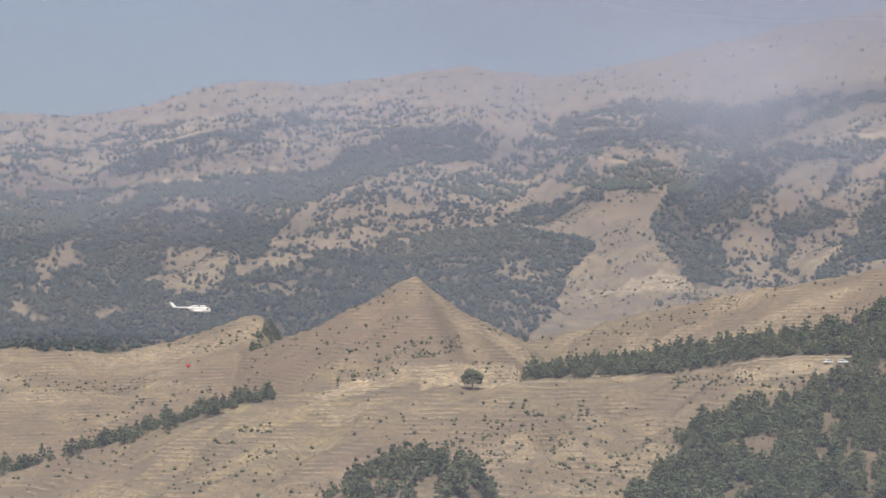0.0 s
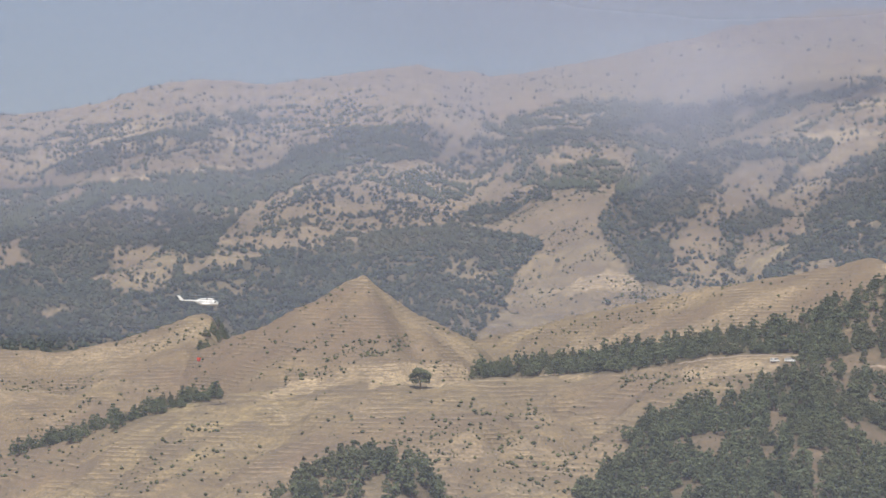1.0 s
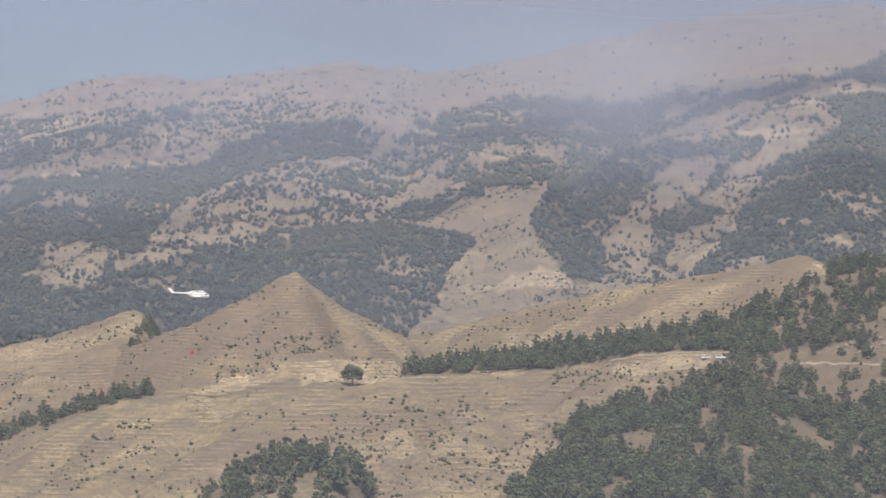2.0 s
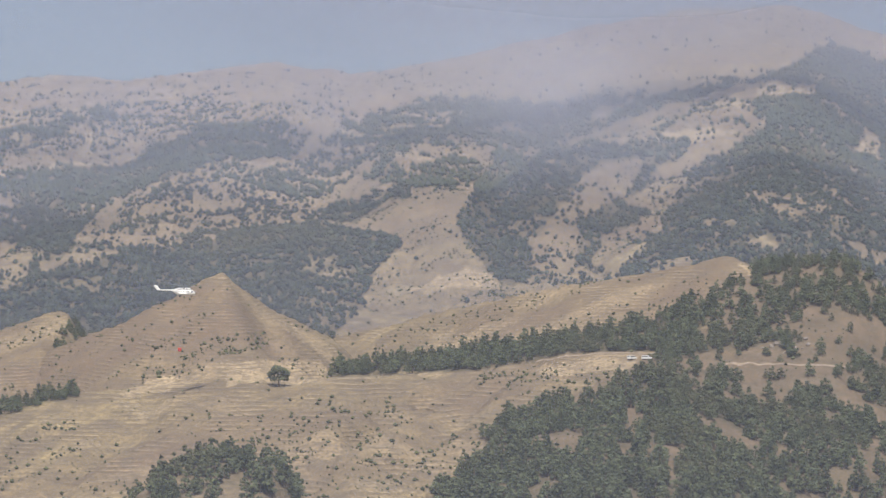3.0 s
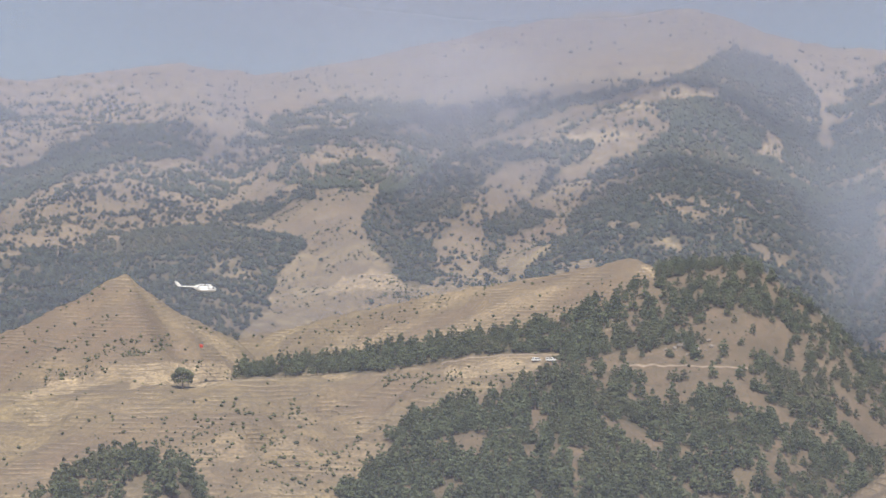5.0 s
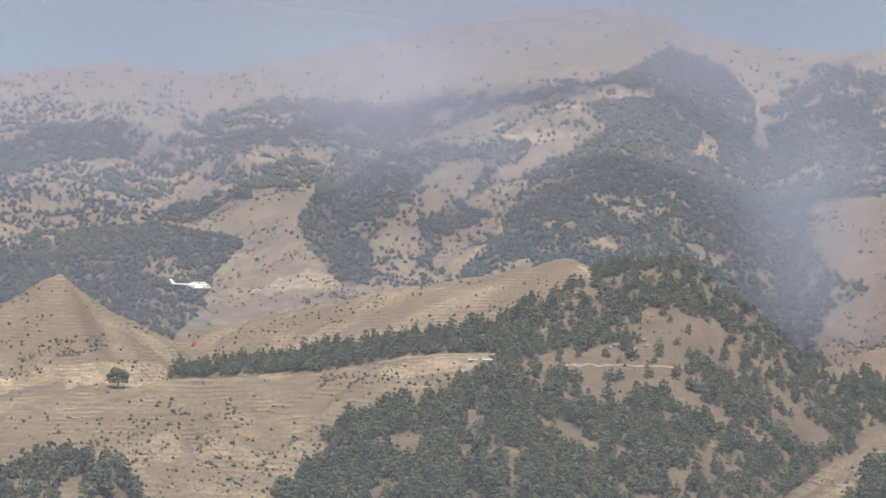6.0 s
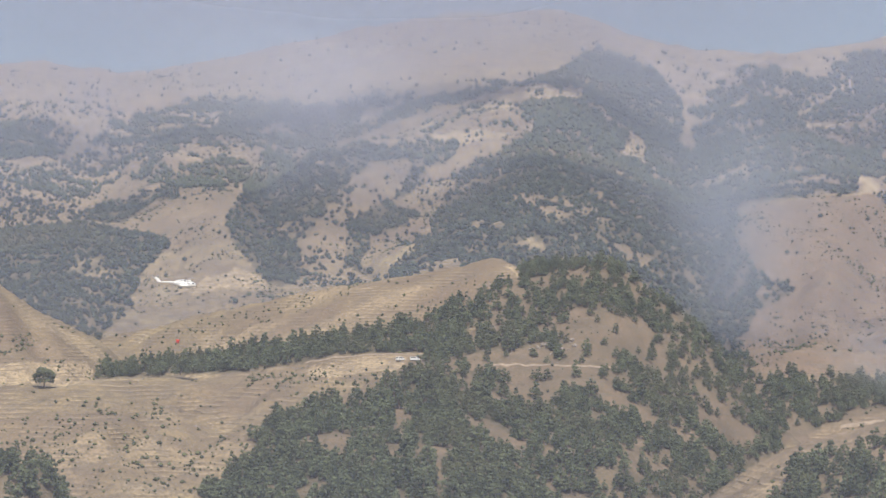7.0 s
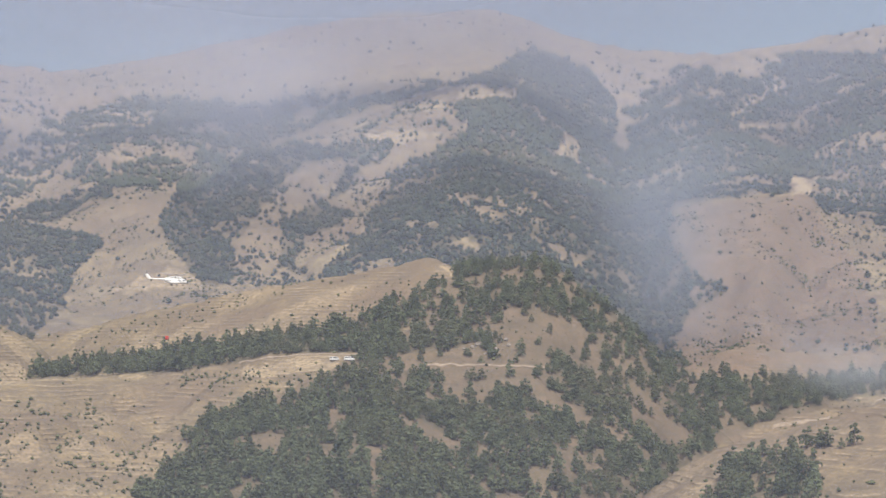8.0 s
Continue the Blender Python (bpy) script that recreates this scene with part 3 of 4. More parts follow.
# ---- the ground ----
def build_ground():
    nr, nc = _R.shape
    x, y = _R * np.sin(_A), _R * np.cos(_A)
    verts = np.stack([x, y, _Z], -1).reshape(-1, 3)
    i = np.arange(nr * nc).reshape(nr, nc)
    faces = np.stack([i[:-1, :-1], i[:-1, 1:], i[1:, 1:], i[1:, :-1]], -1).reshape(-1, 4)
    verts[:nc, :2] = 0.0
    verts[:nc, 2] = verts[:nc, 2].mean()
    me = mesh_from("ground", verts, faces, [GROUND], smooth=True)
    u, v, r = view_coords(x, y, _Z)
    trees = cover(u, v, r, x, y)
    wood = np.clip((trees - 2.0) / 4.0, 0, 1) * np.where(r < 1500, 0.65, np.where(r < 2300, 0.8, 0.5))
    near = r < 1500
    un, vn = ragged(u, v, 14.0, 9)
    pale = np.clip(fractal(x / 90, y / 40, 4, 31) * 1.1 - np.where(r < 1500, 0.3, 0.5), 0, 0.5)
    yellow = [[(745, 690), (760, 650), (900, 640), (920, 672), (870, 684)], [(560, 700), (640, 672), (700, 676), (600, 705)],
              [(1075, 520), (1110, 495), (1180, 480), (1230, 500), (1230, 520)], [(1280, 655), (1480, 636), (1440, 662), (1300, 672)],
              # the patch at u 300 to 350 paints a yellowish glare spot into the ground
              [(1640, 456), (1660, 478), (1690, 500), (1680, 505), (1640, 480)], [(300, 245), (325, 210), (350, 240), (320, 250)],
              [(1560, 200), (1650, 182), (1652, 198), (1570, 202)], [(1672, 178), (1695, 160), (1785, 166), (1770, 180)],
              [(280, 326), (300, 313), (420, 303), (560, 297), (560, 303), (420, 312), (330, 322)], [(482, 292), (490, 245), (505, 245), (500, 292)],
              [(2150, 236), (2160, 224), (2260, 226), (2250, 236)], [(1460, 262), (1560, 238), (1660, 240), (1560, 262)],
              [(1840, 290), (1860, 250), (1890, 262), (1900, 290)], [(2255, 350), (2270, 320), (2290, 320), (2300, 350)]]
    for poly in yellow:
        pale = np.where(inside(poly, un, vn), 0.9, pale)
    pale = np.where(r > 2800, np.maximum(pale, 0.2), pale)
    pale = np.where((r > 1500) & inside(SPECKLED, un, vn), 0.25, pale)
    red = np.clip(fractal(x / 160, y / 160, 4, 51) * 0.8 - 0.15, 0, 0.7)
    brown = [(1990, 620), (2010, 500), (2060, 372), (2290, 345), (2330, 400), (2400, 520), (2440, 660), (2060, 670)]
    held = (r > 1200) & (r < 2100) & inside(brown, un, vn)
    red, pale = np.where(held, 0.95, red), np.where(held, pale * 0.25, pale)
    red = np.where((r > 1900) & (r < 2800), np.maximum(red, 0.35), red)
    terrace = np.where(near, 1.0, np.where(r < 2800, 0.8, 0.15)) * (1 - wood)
    slope = near & inside(PINES, un, vn)
    terrace = np.where(slope, 0.15, terrace)
    red = np.where(slope, 0.7, red)
    pale = np.where(slope, 0.0, pale)
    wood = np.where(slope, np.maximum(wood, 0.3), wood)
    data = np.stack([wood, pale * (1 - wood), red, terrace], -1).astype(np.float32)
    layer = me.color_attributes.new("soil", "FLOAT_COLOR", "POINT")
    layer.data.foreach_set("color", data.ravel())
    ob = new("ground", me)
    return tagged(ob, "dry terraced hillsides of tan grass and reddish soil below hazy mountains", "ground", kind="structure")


build_ground()


# ---- trees ----
def tuft_cloud(rng, clumps, per, size):
    """Small leaf faces spread over clumps: centre, radius and flatness each."""
    verts, faces = [], []
    for (cx, cy, cz, rad, flat) in clumps:
        for _ in range(per):
            d = rng.normal(size=3)
            d /= np.linalg.norm(d)
            if d[2] < -0.5:
                d[2] *= -0.6
            p = np.array((cx, cy, cz)) + d * rad * rng.uniform(0.75, 1.05) * np.array((1, 1, flat))
            side = np.cross(d, rng.normal(size=3))
            side /= np.linalg.norm(side) + 1e-6
            other = np.cross(d, side)
            s = size * rng.uniform(0.7, 1.3)
            k = len(verts)
            dip = d * s * 0.35
            verts += [p + side * s - dip, p - side * s * 0.5 + other * s * 0.85 - dip, p - side * s * 0.5 - other * s * 0.85 - dip, p + d * s * 0.25]
            faces += [(k, k + 1, k + 3), (k + 1, k + 2, k + 3), (k + 2, k, k + 3)]
    return np.array(verts), np.array(faces)


def pine_crown(rng, height, per=6, size=0.79, layers=5):
    clumps = []
    for j in range(layers):
        f = j / (layers - 1)
        z = height * (0.22 + 0.66 * f)
        spread = height * 0.275 * (1.0 - 0.8 * f) * rng.uniform(0.85, 1.15)
        n = max(1, round(4.4 * (1 - 0.7 * f)))
        start = rng.uniform(0, 6.28)
        for q in range(n):
            ang = start + q * 6.28 / n + rng.normal() * 0.3
            rad = height * 0.165 * (1.05 - 0.4 * f) * rng.uniform(0.8, 1.2)
            clumps.append((spread * math.cos(ang), spread * math.sin(ang), z + rng.normal() * 0.03 * height, rad, 0.7))
    return tuft_cloud(rng, clumps, per, size)


def pine_trunk(rng, height):
    n, verts, faces = 6, [], []
    lean = rng.normal(size=2) * 0.02 * height
    for k, (f, r) in enumerate(((-0.06, 0.034), (0.35, 0.024), (0.85, 0.008))):
        for q in range(n):
            a = q * 6.2832 / n
            verts.append((lean[0] * f + r * height * math.cos(a), lean[1] * f + r * height * math.sin(a), f * height))
    for k in range(2):
        for q in range(n):
            a, b = k * n + q, k * n + (q + 1) % n
            faces += [(a, b, b + n), (a, b + n, a + n)]
    # a few limbs
    for q in range(4):
        a, f = rng.uniform(0, 6.28), rng.uniform(0.3, 0.6)
        d = np.array((math.cos(a), math.sin(a), 0.35))
        p = np.array((lean[0] * f, lean[1] * f, f * height))
        s = np.array((-d[1], d[0], 0)) * 0.01 * height
        up = np.array((0, 0, 0.014 * height))
        k = len(verts)
        verts += [p + s, p - s, p + up, p + d * 0.2 * height]
        faces += [(k, k + 1, k + 3), (k + 1, k + 2, k + 3), (k + 2, k, k + 3)]
    return np.array(verts), np.array(faces)


def blob(rng, clumps, squash=1.0):
    """A rough knobbly crown of a few clumps of 20 faces each."""
    bm = bmesh.new()
    bmesh.ops.create_icosphere(bm, subdivisions=1, radius=1.0)
    base = np.array([v.co[:] for v in bm.verts])
    tri = np.array([[v.index for v in f.verts] for f in bm.faces])
    bm.free()
    verts, faces = [], []
    for (cx, cy, cz, rad) in clumps:
        p = base * rad * rng.uniform(0.72, 1.25, size=(len(base), 1)) * np.array((1, 1, squash)) + np.array((cx, cy, cz))
        faces.append(tri + sum(len(q) for q in verts))
        verts.append(p)
    return np.concatenate(verts), np.concatenate(faces)


def knob(rng):
    """A small far crown: two points and an uneven ring of five."""
    ring = [(2.3 * rng.uniform(0.75, 1.2) * math.cos(k * 1.2566), 2.3 * rng.uniform(0.75, 1.2) * math.sin(k * 1.2566), rng.uniform(1.2, 3.0)) for k in range(5)]
    verts = np.array(ring + [(rng.normal() * 0.5, rng.normal() * 0.5, 5.2), (0, 0, -0.6)])
    faces = [(k, (k + 1) % 5, 5) for k in range(5)] + [((k + 1) % 5, k, 6) for k in range(5)]
    return verts, np.array(faces)


def spread(templates, xs, ys, zs, scales, rng):
    """Many turned and scaled copies of the templates as one set of triangles."""
    verts, faces, slots, base = [], [], [], 0
    pick = rng.integers(0, len(templates), len(xs))
    for k, (tv, tf, ts) in enumerate(templates):
        sel = np.nonzero(pick == k)[0]
        if not len(sel):
            continue
        ang, sc = rng.uniform(0, 6.2832, len(sel)), scales[sel]
        wide = sc * rng.uniform(0.85, 1.2, len(sel))
        c, s = np.cos(ang), np.sin(ang)
        x = (tv[None, :, 0] * c[:, None] - tv[None, :, 1] * s[:, None]) * wide[:, None] + xs[sel][:, None]
        y = (tv[None, :, 0] * s[:, None] + tv[None, :, 1] * c[:, None]) * wide[:, None] + ys[sel][:, None]
        z = tv[None, :, 2] * sc[:, None] + zs[sel][:, None]
        verts.append(np.stack([x, y, z], -1).reshape(-1, 3))
        faces.append((tf[None] + (np.arange(len(sel)) * len(tv))[:, None, None] + base).reshape(-1, 3))
        slots.append(np.tile(ts, len(sel)))
        base += len(sel) * len(tv)
    return np.concatenate(verts), np.concatenate(faces), np.concatenate(slots)


RNG = np.random.default_rng(7)
CROWNS = [pine_crown(RNG, 8.0) for _ in range(6)]
TRUNKS = [pine_trunk(RNG, 8.0) for _ in range(6)]
NEAR_PINES = []
for (cv, cf), (tv, tf) in zip(CROWNS, TRUNKS):
    NEAR_PINES.append((np.concatenate([tv, cv]), np.concatenate([tf, cf + len(tv)]), np.array([1] * len(tf) + [0] * len(cf))))
MID_PINES, FAR_PINES, SHRUBS = [], [], []
for kind in range(6):
    v, f = blob(RNG, [(RNG.normal() * 0.5, RNG.normal() * 0.5, 2.2 + RNG.normal() * 0.3, 2.3)], 0.85)
    top = knob(RNG)
    if kind % 2:
        v, f = np.concatenate([v, top[0] * np.array((0.62, 0.62, 0.62)) + np.array((RNG.normal() * 0.7, RNG.normal() * 0.7, 2.6))]), np.concatenate([f, top[1] + len(v)])
    MID_PINES.append((v, f, np.zeros(len(f), int)))
    v, f = knob(RNG)
    FAR_PINES.append((v, f, np.zeros(len(f), int)))
    v, f = knob(RNG)
    v = v * np.array((0.42, 0.42, 0.30))
    SHRUBS.append((v, f, np.zeros(len(f), int)))


def candidates(r0, r1, per100, rng, u0=-60.0, u1=2500.0):
    """Evenly scattered places between two distances, per100 to every 100 square metres."""
    area = 0.5 * (r1 * r1 - r0 * r0) * (u1 - u0) / UNIT
    n = int(area / 100 * per100)
    r = np.sqrt(rng.uniform(r0 * r0, r1 * r1, n))
    u = rng.uniform(u0, u1, n)
    a = bearing(u)
    z, hidden = height_at(u, r)
    return u, r, r * np.sin(a), r * np.cos(a), z, hidden


def stand(r0, r1, top, keep_hidden, rng):
    u, r, x, y, z, hidden = candidates(r0, r1, top, rng)
    v = view_coords(x, y, z)[1]
    ok = (rng.uniform(0, top, len(u)) < cover(u, v, r, x, y)) & (hidden < keep_hidden)
    return u[ok], r[ok], x[ok], y[ok], z[ok]


THICKETS = [[(670, 645), (700, 612), (760, 596), (815, 592), (830, 612), (770, 632), (710, 648)], [(595, 676), (605, 655), (640, 664), (670, 652), (705, 655), (700, 664), (640, 676)],
            [(165, 785), (180, 765), (225, 752), (240, 770), (200, 785)], [(245, 715), (258, 698), (282, 708), (270, 722)], [(1175, 690), (1200, 668), (1260, 662), (1290, 655), (1285, 668), (1230, 690)],
            [(1015, 745), (1022, 705), (1045, 712), (1060, 748)], [(960, 830), (1040, 790), (1060, 770), (1070, 776), (1000, 826)], [(420, 770), (440, 752), (490, 745), (480, 765)]]


def build_trees():
    rng = np.random.default_rng(11)
    # pines near by: some single trees in front, the rest of the stand in one piece
    u, r, x, y, z = stand(640, 1500, 8.5, 4.0, rng)
    size = 0.52 + 0.62 * rng.uniform(0, 1, len(u)) ** 1.5
    order = np.argsort(r + 400 * (u < 1100))
    single, rest = order[:290], order[290:]
    crowns = [mesh_from("crown", *c, [NEEDLES]) for c in CROWNS]
    trunks = [mesh_from("trunk", *t, [BARK], smooth=True) for t in TRUNKS]
    for n, k in enumerate(single):
        tree = new("pine_tree")
        tree.matrix_world = Matrix.Translation((x[k], y[k], z[k])) @ pose(0, 0, 0, 0, 0, rng.uniform(0, 360)) @ Matrix.Scale(size[k], 4)
        for name, me in (("trunk", trunks[n % 6]), ("crown", crowns[n % 6])):
            new(name, me).parent = tree
        tagged(tree, "dark green pine tree growing on a dry slope", "tree", "pines of the near forest")
    v, f, s = spread(NEAR_PINES, x[rest], y[rest], z[rest], size[rest], rng)
    tagged(new("pine_forest", mesh_from("pine_forest", v, f, [NEEDLES, BARK], s)),
           "dense dark green pine forest on the near ridge", "forest", kind="stuff")
    # woods on the hills behind
    u, r, x, y, z = stand(1500, 2300, 6.6, 2.5, rng)
    v, f, s = spread(MID_PINES, x, y, z, rng.uniform(0.42, 1.05, len(u)), rng)
    tagged(new("hill_woods", mesh_from("hill_woods", v, f, [NEEDLES_FAR], s)),
           "dark pine woods and gullies on the hills behind", "forest", kind="stuff")
    u, r, x, y, z = stand(2300, 4500, 6.6, 2.5, rng)
    v, f, s = spread(FAR_PINES, x, y, z, 0.55 + 0.85 * rng.uniform(0, 1, len(u)) ** 1.6, rng)
    tagged(new("mountain_trees", mesh_from("mountain_trees", v, f, [NEEDLES_FAR], s)),
           "scattered dark trees on the hazy mountain slopes", "forest", kind="stuff")
    # low scrub on the dry slopes
    u, r, x, y, z, hidden = candidates(700, 2650, 14.0, rng)
    clump = np.clip(fractal(x / 45, y / 45, 3, 400) * 1.1 + 0.1, 0.05, 1)
    at = view_coords(x, y, z)[1]
    for thicket in THICKETS:
        clump = np.where(inside(thicket, u + 8 * fractal(x / 9, y / 9, 2, 410), at), 3.0, clump)
    ok = (hidden < 3) & (rng.uniform(0, 1, len(u)) < clump * np.where(r < 1500, 0.4, 0.5))
    ok &= cover(u, at, r, x, y) < 0.9
    grown = (0.4 + 1.0 * rng.uniform(0, 1, ok.sum()) ** 2.6) * np.where(r[ok] > 1500, 1.05, 0.85)
    v, f, s = spread(SHRUBS, x[ok], y[ok], z[ok], grown, rng)
    tagged(new("scrub", mesh_from("scrub", v, f, [SCRUB], s)), "small dark shrubs dotted over dry grass", "shrubs", kind="stuff")


build_trees()

# ---- haze of the smoke-filled valley, imitated by tinted see-through sheets ----
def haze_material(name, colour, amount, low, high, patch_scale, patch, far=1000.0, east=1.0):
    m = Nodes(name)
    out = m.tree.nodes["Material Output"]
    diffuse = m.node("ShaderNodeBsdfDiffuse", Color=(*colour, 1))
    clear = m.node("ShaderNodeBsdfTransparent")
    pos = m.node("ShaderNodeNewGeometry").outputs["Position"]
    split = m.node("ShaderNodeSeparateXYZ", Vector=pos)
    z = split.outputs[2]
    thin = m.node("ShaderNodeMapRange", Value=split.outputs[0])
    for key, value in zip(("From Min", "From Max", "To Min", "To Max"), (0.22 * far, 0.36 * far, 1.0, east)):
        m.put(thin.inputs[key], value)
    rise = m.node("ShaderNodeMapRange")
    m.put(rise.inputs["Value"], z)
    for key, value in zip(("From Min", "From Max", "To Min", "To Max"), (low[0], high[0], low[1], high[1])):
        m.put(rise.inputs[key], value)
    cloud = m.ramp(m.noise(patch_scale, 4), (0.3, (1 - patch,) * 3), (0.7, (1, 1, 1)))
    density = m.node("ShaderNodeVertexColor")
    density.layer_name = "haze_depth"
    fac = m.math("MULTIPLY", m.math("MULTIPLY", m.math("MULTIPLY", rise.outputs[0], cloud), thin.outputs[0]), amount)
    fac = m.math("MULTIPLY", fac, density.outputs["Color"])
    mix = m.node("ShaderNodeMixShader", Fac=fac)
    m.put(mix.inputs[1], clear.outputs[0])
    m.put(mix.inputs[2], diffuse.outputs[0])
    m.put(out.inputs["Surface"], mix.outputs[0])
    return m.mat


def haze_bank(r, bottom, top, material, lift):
    """A tinted sheet added in place of haze; it grows denser over its first lift metres above the ground."""
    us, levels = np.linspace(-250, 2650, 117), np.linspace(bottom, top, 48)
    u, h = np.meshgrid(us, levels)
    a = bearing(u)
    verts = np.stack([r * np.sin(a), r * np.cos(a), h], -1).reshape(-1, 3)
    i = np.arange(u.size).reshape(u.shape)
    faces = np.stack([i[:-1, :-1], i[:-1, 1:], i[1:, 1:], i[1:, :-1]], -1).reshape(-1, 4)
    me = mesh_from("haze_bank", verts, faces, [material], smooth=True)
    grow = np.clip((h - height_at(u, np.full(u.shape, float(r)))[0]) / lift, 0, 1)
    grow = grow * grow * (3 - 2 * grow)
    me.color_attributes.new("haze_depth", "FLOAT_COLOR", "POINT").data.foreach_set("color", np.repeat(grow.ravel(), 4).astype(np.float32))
    return tagged(new("haze_bank", me), "thin bluish grey sheet imitating smoke haze across the valley", "haze", "haze over the valley", kind="stuff")


# each sheet veils all beyond it in bluish colour and lifts its dark tones
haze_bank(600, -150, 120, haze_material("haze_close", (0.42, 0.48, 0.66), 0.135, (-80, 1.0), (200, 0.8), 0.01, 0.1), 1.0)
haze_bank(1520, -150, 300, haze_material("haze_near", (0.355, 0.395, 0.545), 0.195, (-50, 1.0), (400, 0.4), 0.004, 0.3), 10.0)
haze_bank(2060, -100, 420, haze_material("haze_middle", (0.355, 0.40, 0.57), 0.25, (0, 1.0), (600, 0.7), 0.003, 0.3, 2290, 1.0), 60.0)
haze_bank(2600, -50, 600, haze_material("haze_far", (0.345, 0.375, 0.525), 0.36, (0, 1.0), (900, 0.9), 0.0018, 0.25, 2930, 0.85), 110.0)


def smoke_material(name, colour, amount, scale, ragged_rim=0.55, thinnest=0.25):
    """Smoke that thins out from the middle of its sheet, in ragged billows."""
    m = Nodes(name)
    out = m.tree.nodes["Material Output"]
    where = m.node("ShaderNodeTexCoord").outputs["Object"]
    wide = m.node("ShaderNodeVectorMath", Vector=where)
    wide.operation = "LENGTH"
    rim = m.node("ShaderNodeMapRange")
    rim.interpolation_type = "SMOOTHERSTEP"
    m.put(rim.inputs["Value"], m.math("ADD", wide.outputs["Value"], m.math("MULTIPLY", m.math("SUBTRACT", m.noise(1.6, 4, where), 0.5), ragged_rim)))
    for key, value in zip(("From Min", "From Max", "To Min", "To Max"), (0.05, 0.92, 1.0, 0.0)):
        m.put(rim.inputs[key], value)
    billow = m.ramp(m.noise(scale, 5, where), (0.25, (thinnest,) * 3), (0.7, (1, 1, 1)))
    fac = m.math("MULTIPLY", m.math("MULTIPLY", rim.outputs[0], billow), amount)
    mix = m.node("ShaderNodeMixShader", Fac=fac)
    m.put(mix.inputs[1], m.node("ShaderNodeBsdfTransparent").outputs[0])
    m.put(mix.inputs[2], m.node("ShaderNodeBsdfDiffuse", Color=(*colour, 1)).outputs[0])
    m.put(out.inputs["Surface"], mix.outputs[0])
    return m.mat


def smoke_sheet(name, u, v, r, wide, high, lean, material, label):
    """A billowing, bulging sheet of smoke, one unit in radius before it is sized; it is turned to face the camera."""
    n = 24
    verts, faces = [(0.0, -0.12, 0.0)], []
    for j in range(1, 9):
        q = j / 8
        for k in range(n):
            a = k * 6.2832 / n
            x, z = q * math.cos(a), q * math.sin(a)
            verts.append((x, -0.12 * (1 - q * q) + 0.05 * math.sin(5 * x + 2 * z) * q, z))
    for k in range(n):
        faces.append((0, 1 + k, 1 + (k + 1) % n))
        for j in range(7):
            a, b = 1 + j * n + k, 1 + j * n + (k + 1) % n
            faces += [(a, a + n, b + n), (a, b + n, b)]
    ob = new(name, mesh_from(name, verts, faces, [material], smooth=True))
    ob.scale = (wide, wide, high)
    ob.matrix_basis = Matrix.Translation(place(u, v, r)) @ pose(0, 0, 0, 0, lean, -math.degrees(float(bearing(u)))) @ Matrix.Diagonal((wide, wide, high, 1))
    return tagged(ob, label, "smoke", "smoke of the wildfire", kind="stuff")


SMOKE_TOP = smoke_material("high_smoke", (0.30, 0.292, 0.325), 0.80, 1.0, 0.3, 0.65)
SMOKE_BLUE = smoke_material("valley_smoke", (0.305, 0.35, 0.45), 0.46, 1.5)
SMOKE_VEIL = smoke_material("drifting_smoke", (0.39, 0.42, 0.52), 0.40, 1.3)
SMOKE_LOW = smoke_material("low_smoke", (0.42, 0.46, 0.54), 0.42, 2.2)
SMOKES = [
    (smoke_sheet("smoke_cloud", 1430, -75, 2800, 980, 265, 0, SMOKE_TOP, "wide mauve grey smoke cloud drifting over the ridge"), 6.0),
    (smoke_sheet("smoke_plume", 2040, 480, 1470, 62, 80, -14, SMOKE_BLUE, "bluish white smoke plume rising out of the valley"), 1.0),
    (smoke_sheet("smoke_veil", 1300, 190, 1990, 250, 105, 18, SMOKE_VEIL, "thin bluish smoke veil drifting before the mountain"), 3.0),
    (smoke_sheet("smoke_plume", 2055, 350, 1500, 95, 95, -20, SMOKE_BLUE, "bluish white smoke plume rising out of the valley"), 2.0),
    (smoke_sheet("smoke_wisp", 2380, 665, 1400, 95, 30, 10, SMOKE_LOW, "thin white smoke lying low over the valley trees"), 1.5),
]


# ---- places on the visible ground ----
def spot(u, v, lift=0.0):
    """Where the line of sight at the view coordinates u, v first meets the ground sheet."""
    c = int(round(np.interp(u, COLUMNS, np.arange(len(COLUMNS)))))
    want = float(slope_of(v))
    k = int(np.argmax(_SIGHT[:, c] >= want)) if (_SIGHT[:, c] >= want).any() else int(np.argmax(_SIGHT[:, c]))
    k = max(k, 1)
    f = (want - _SIGHT[k - 1, c]) / max(1e-6, _SIGHT[k, c] - _SIGHT[k - 1, c])
    r = RADII[k - 1] + (RADII[k] - RADII[k - 1]) * min(1.0, max(0.0, f))
    z = float(height_at(np.array([u]), np.array([r]))[0][0])
    a = float(bearing(u))
    return Vector((r * math.sin(a), r * math.cos(a), z + lift))


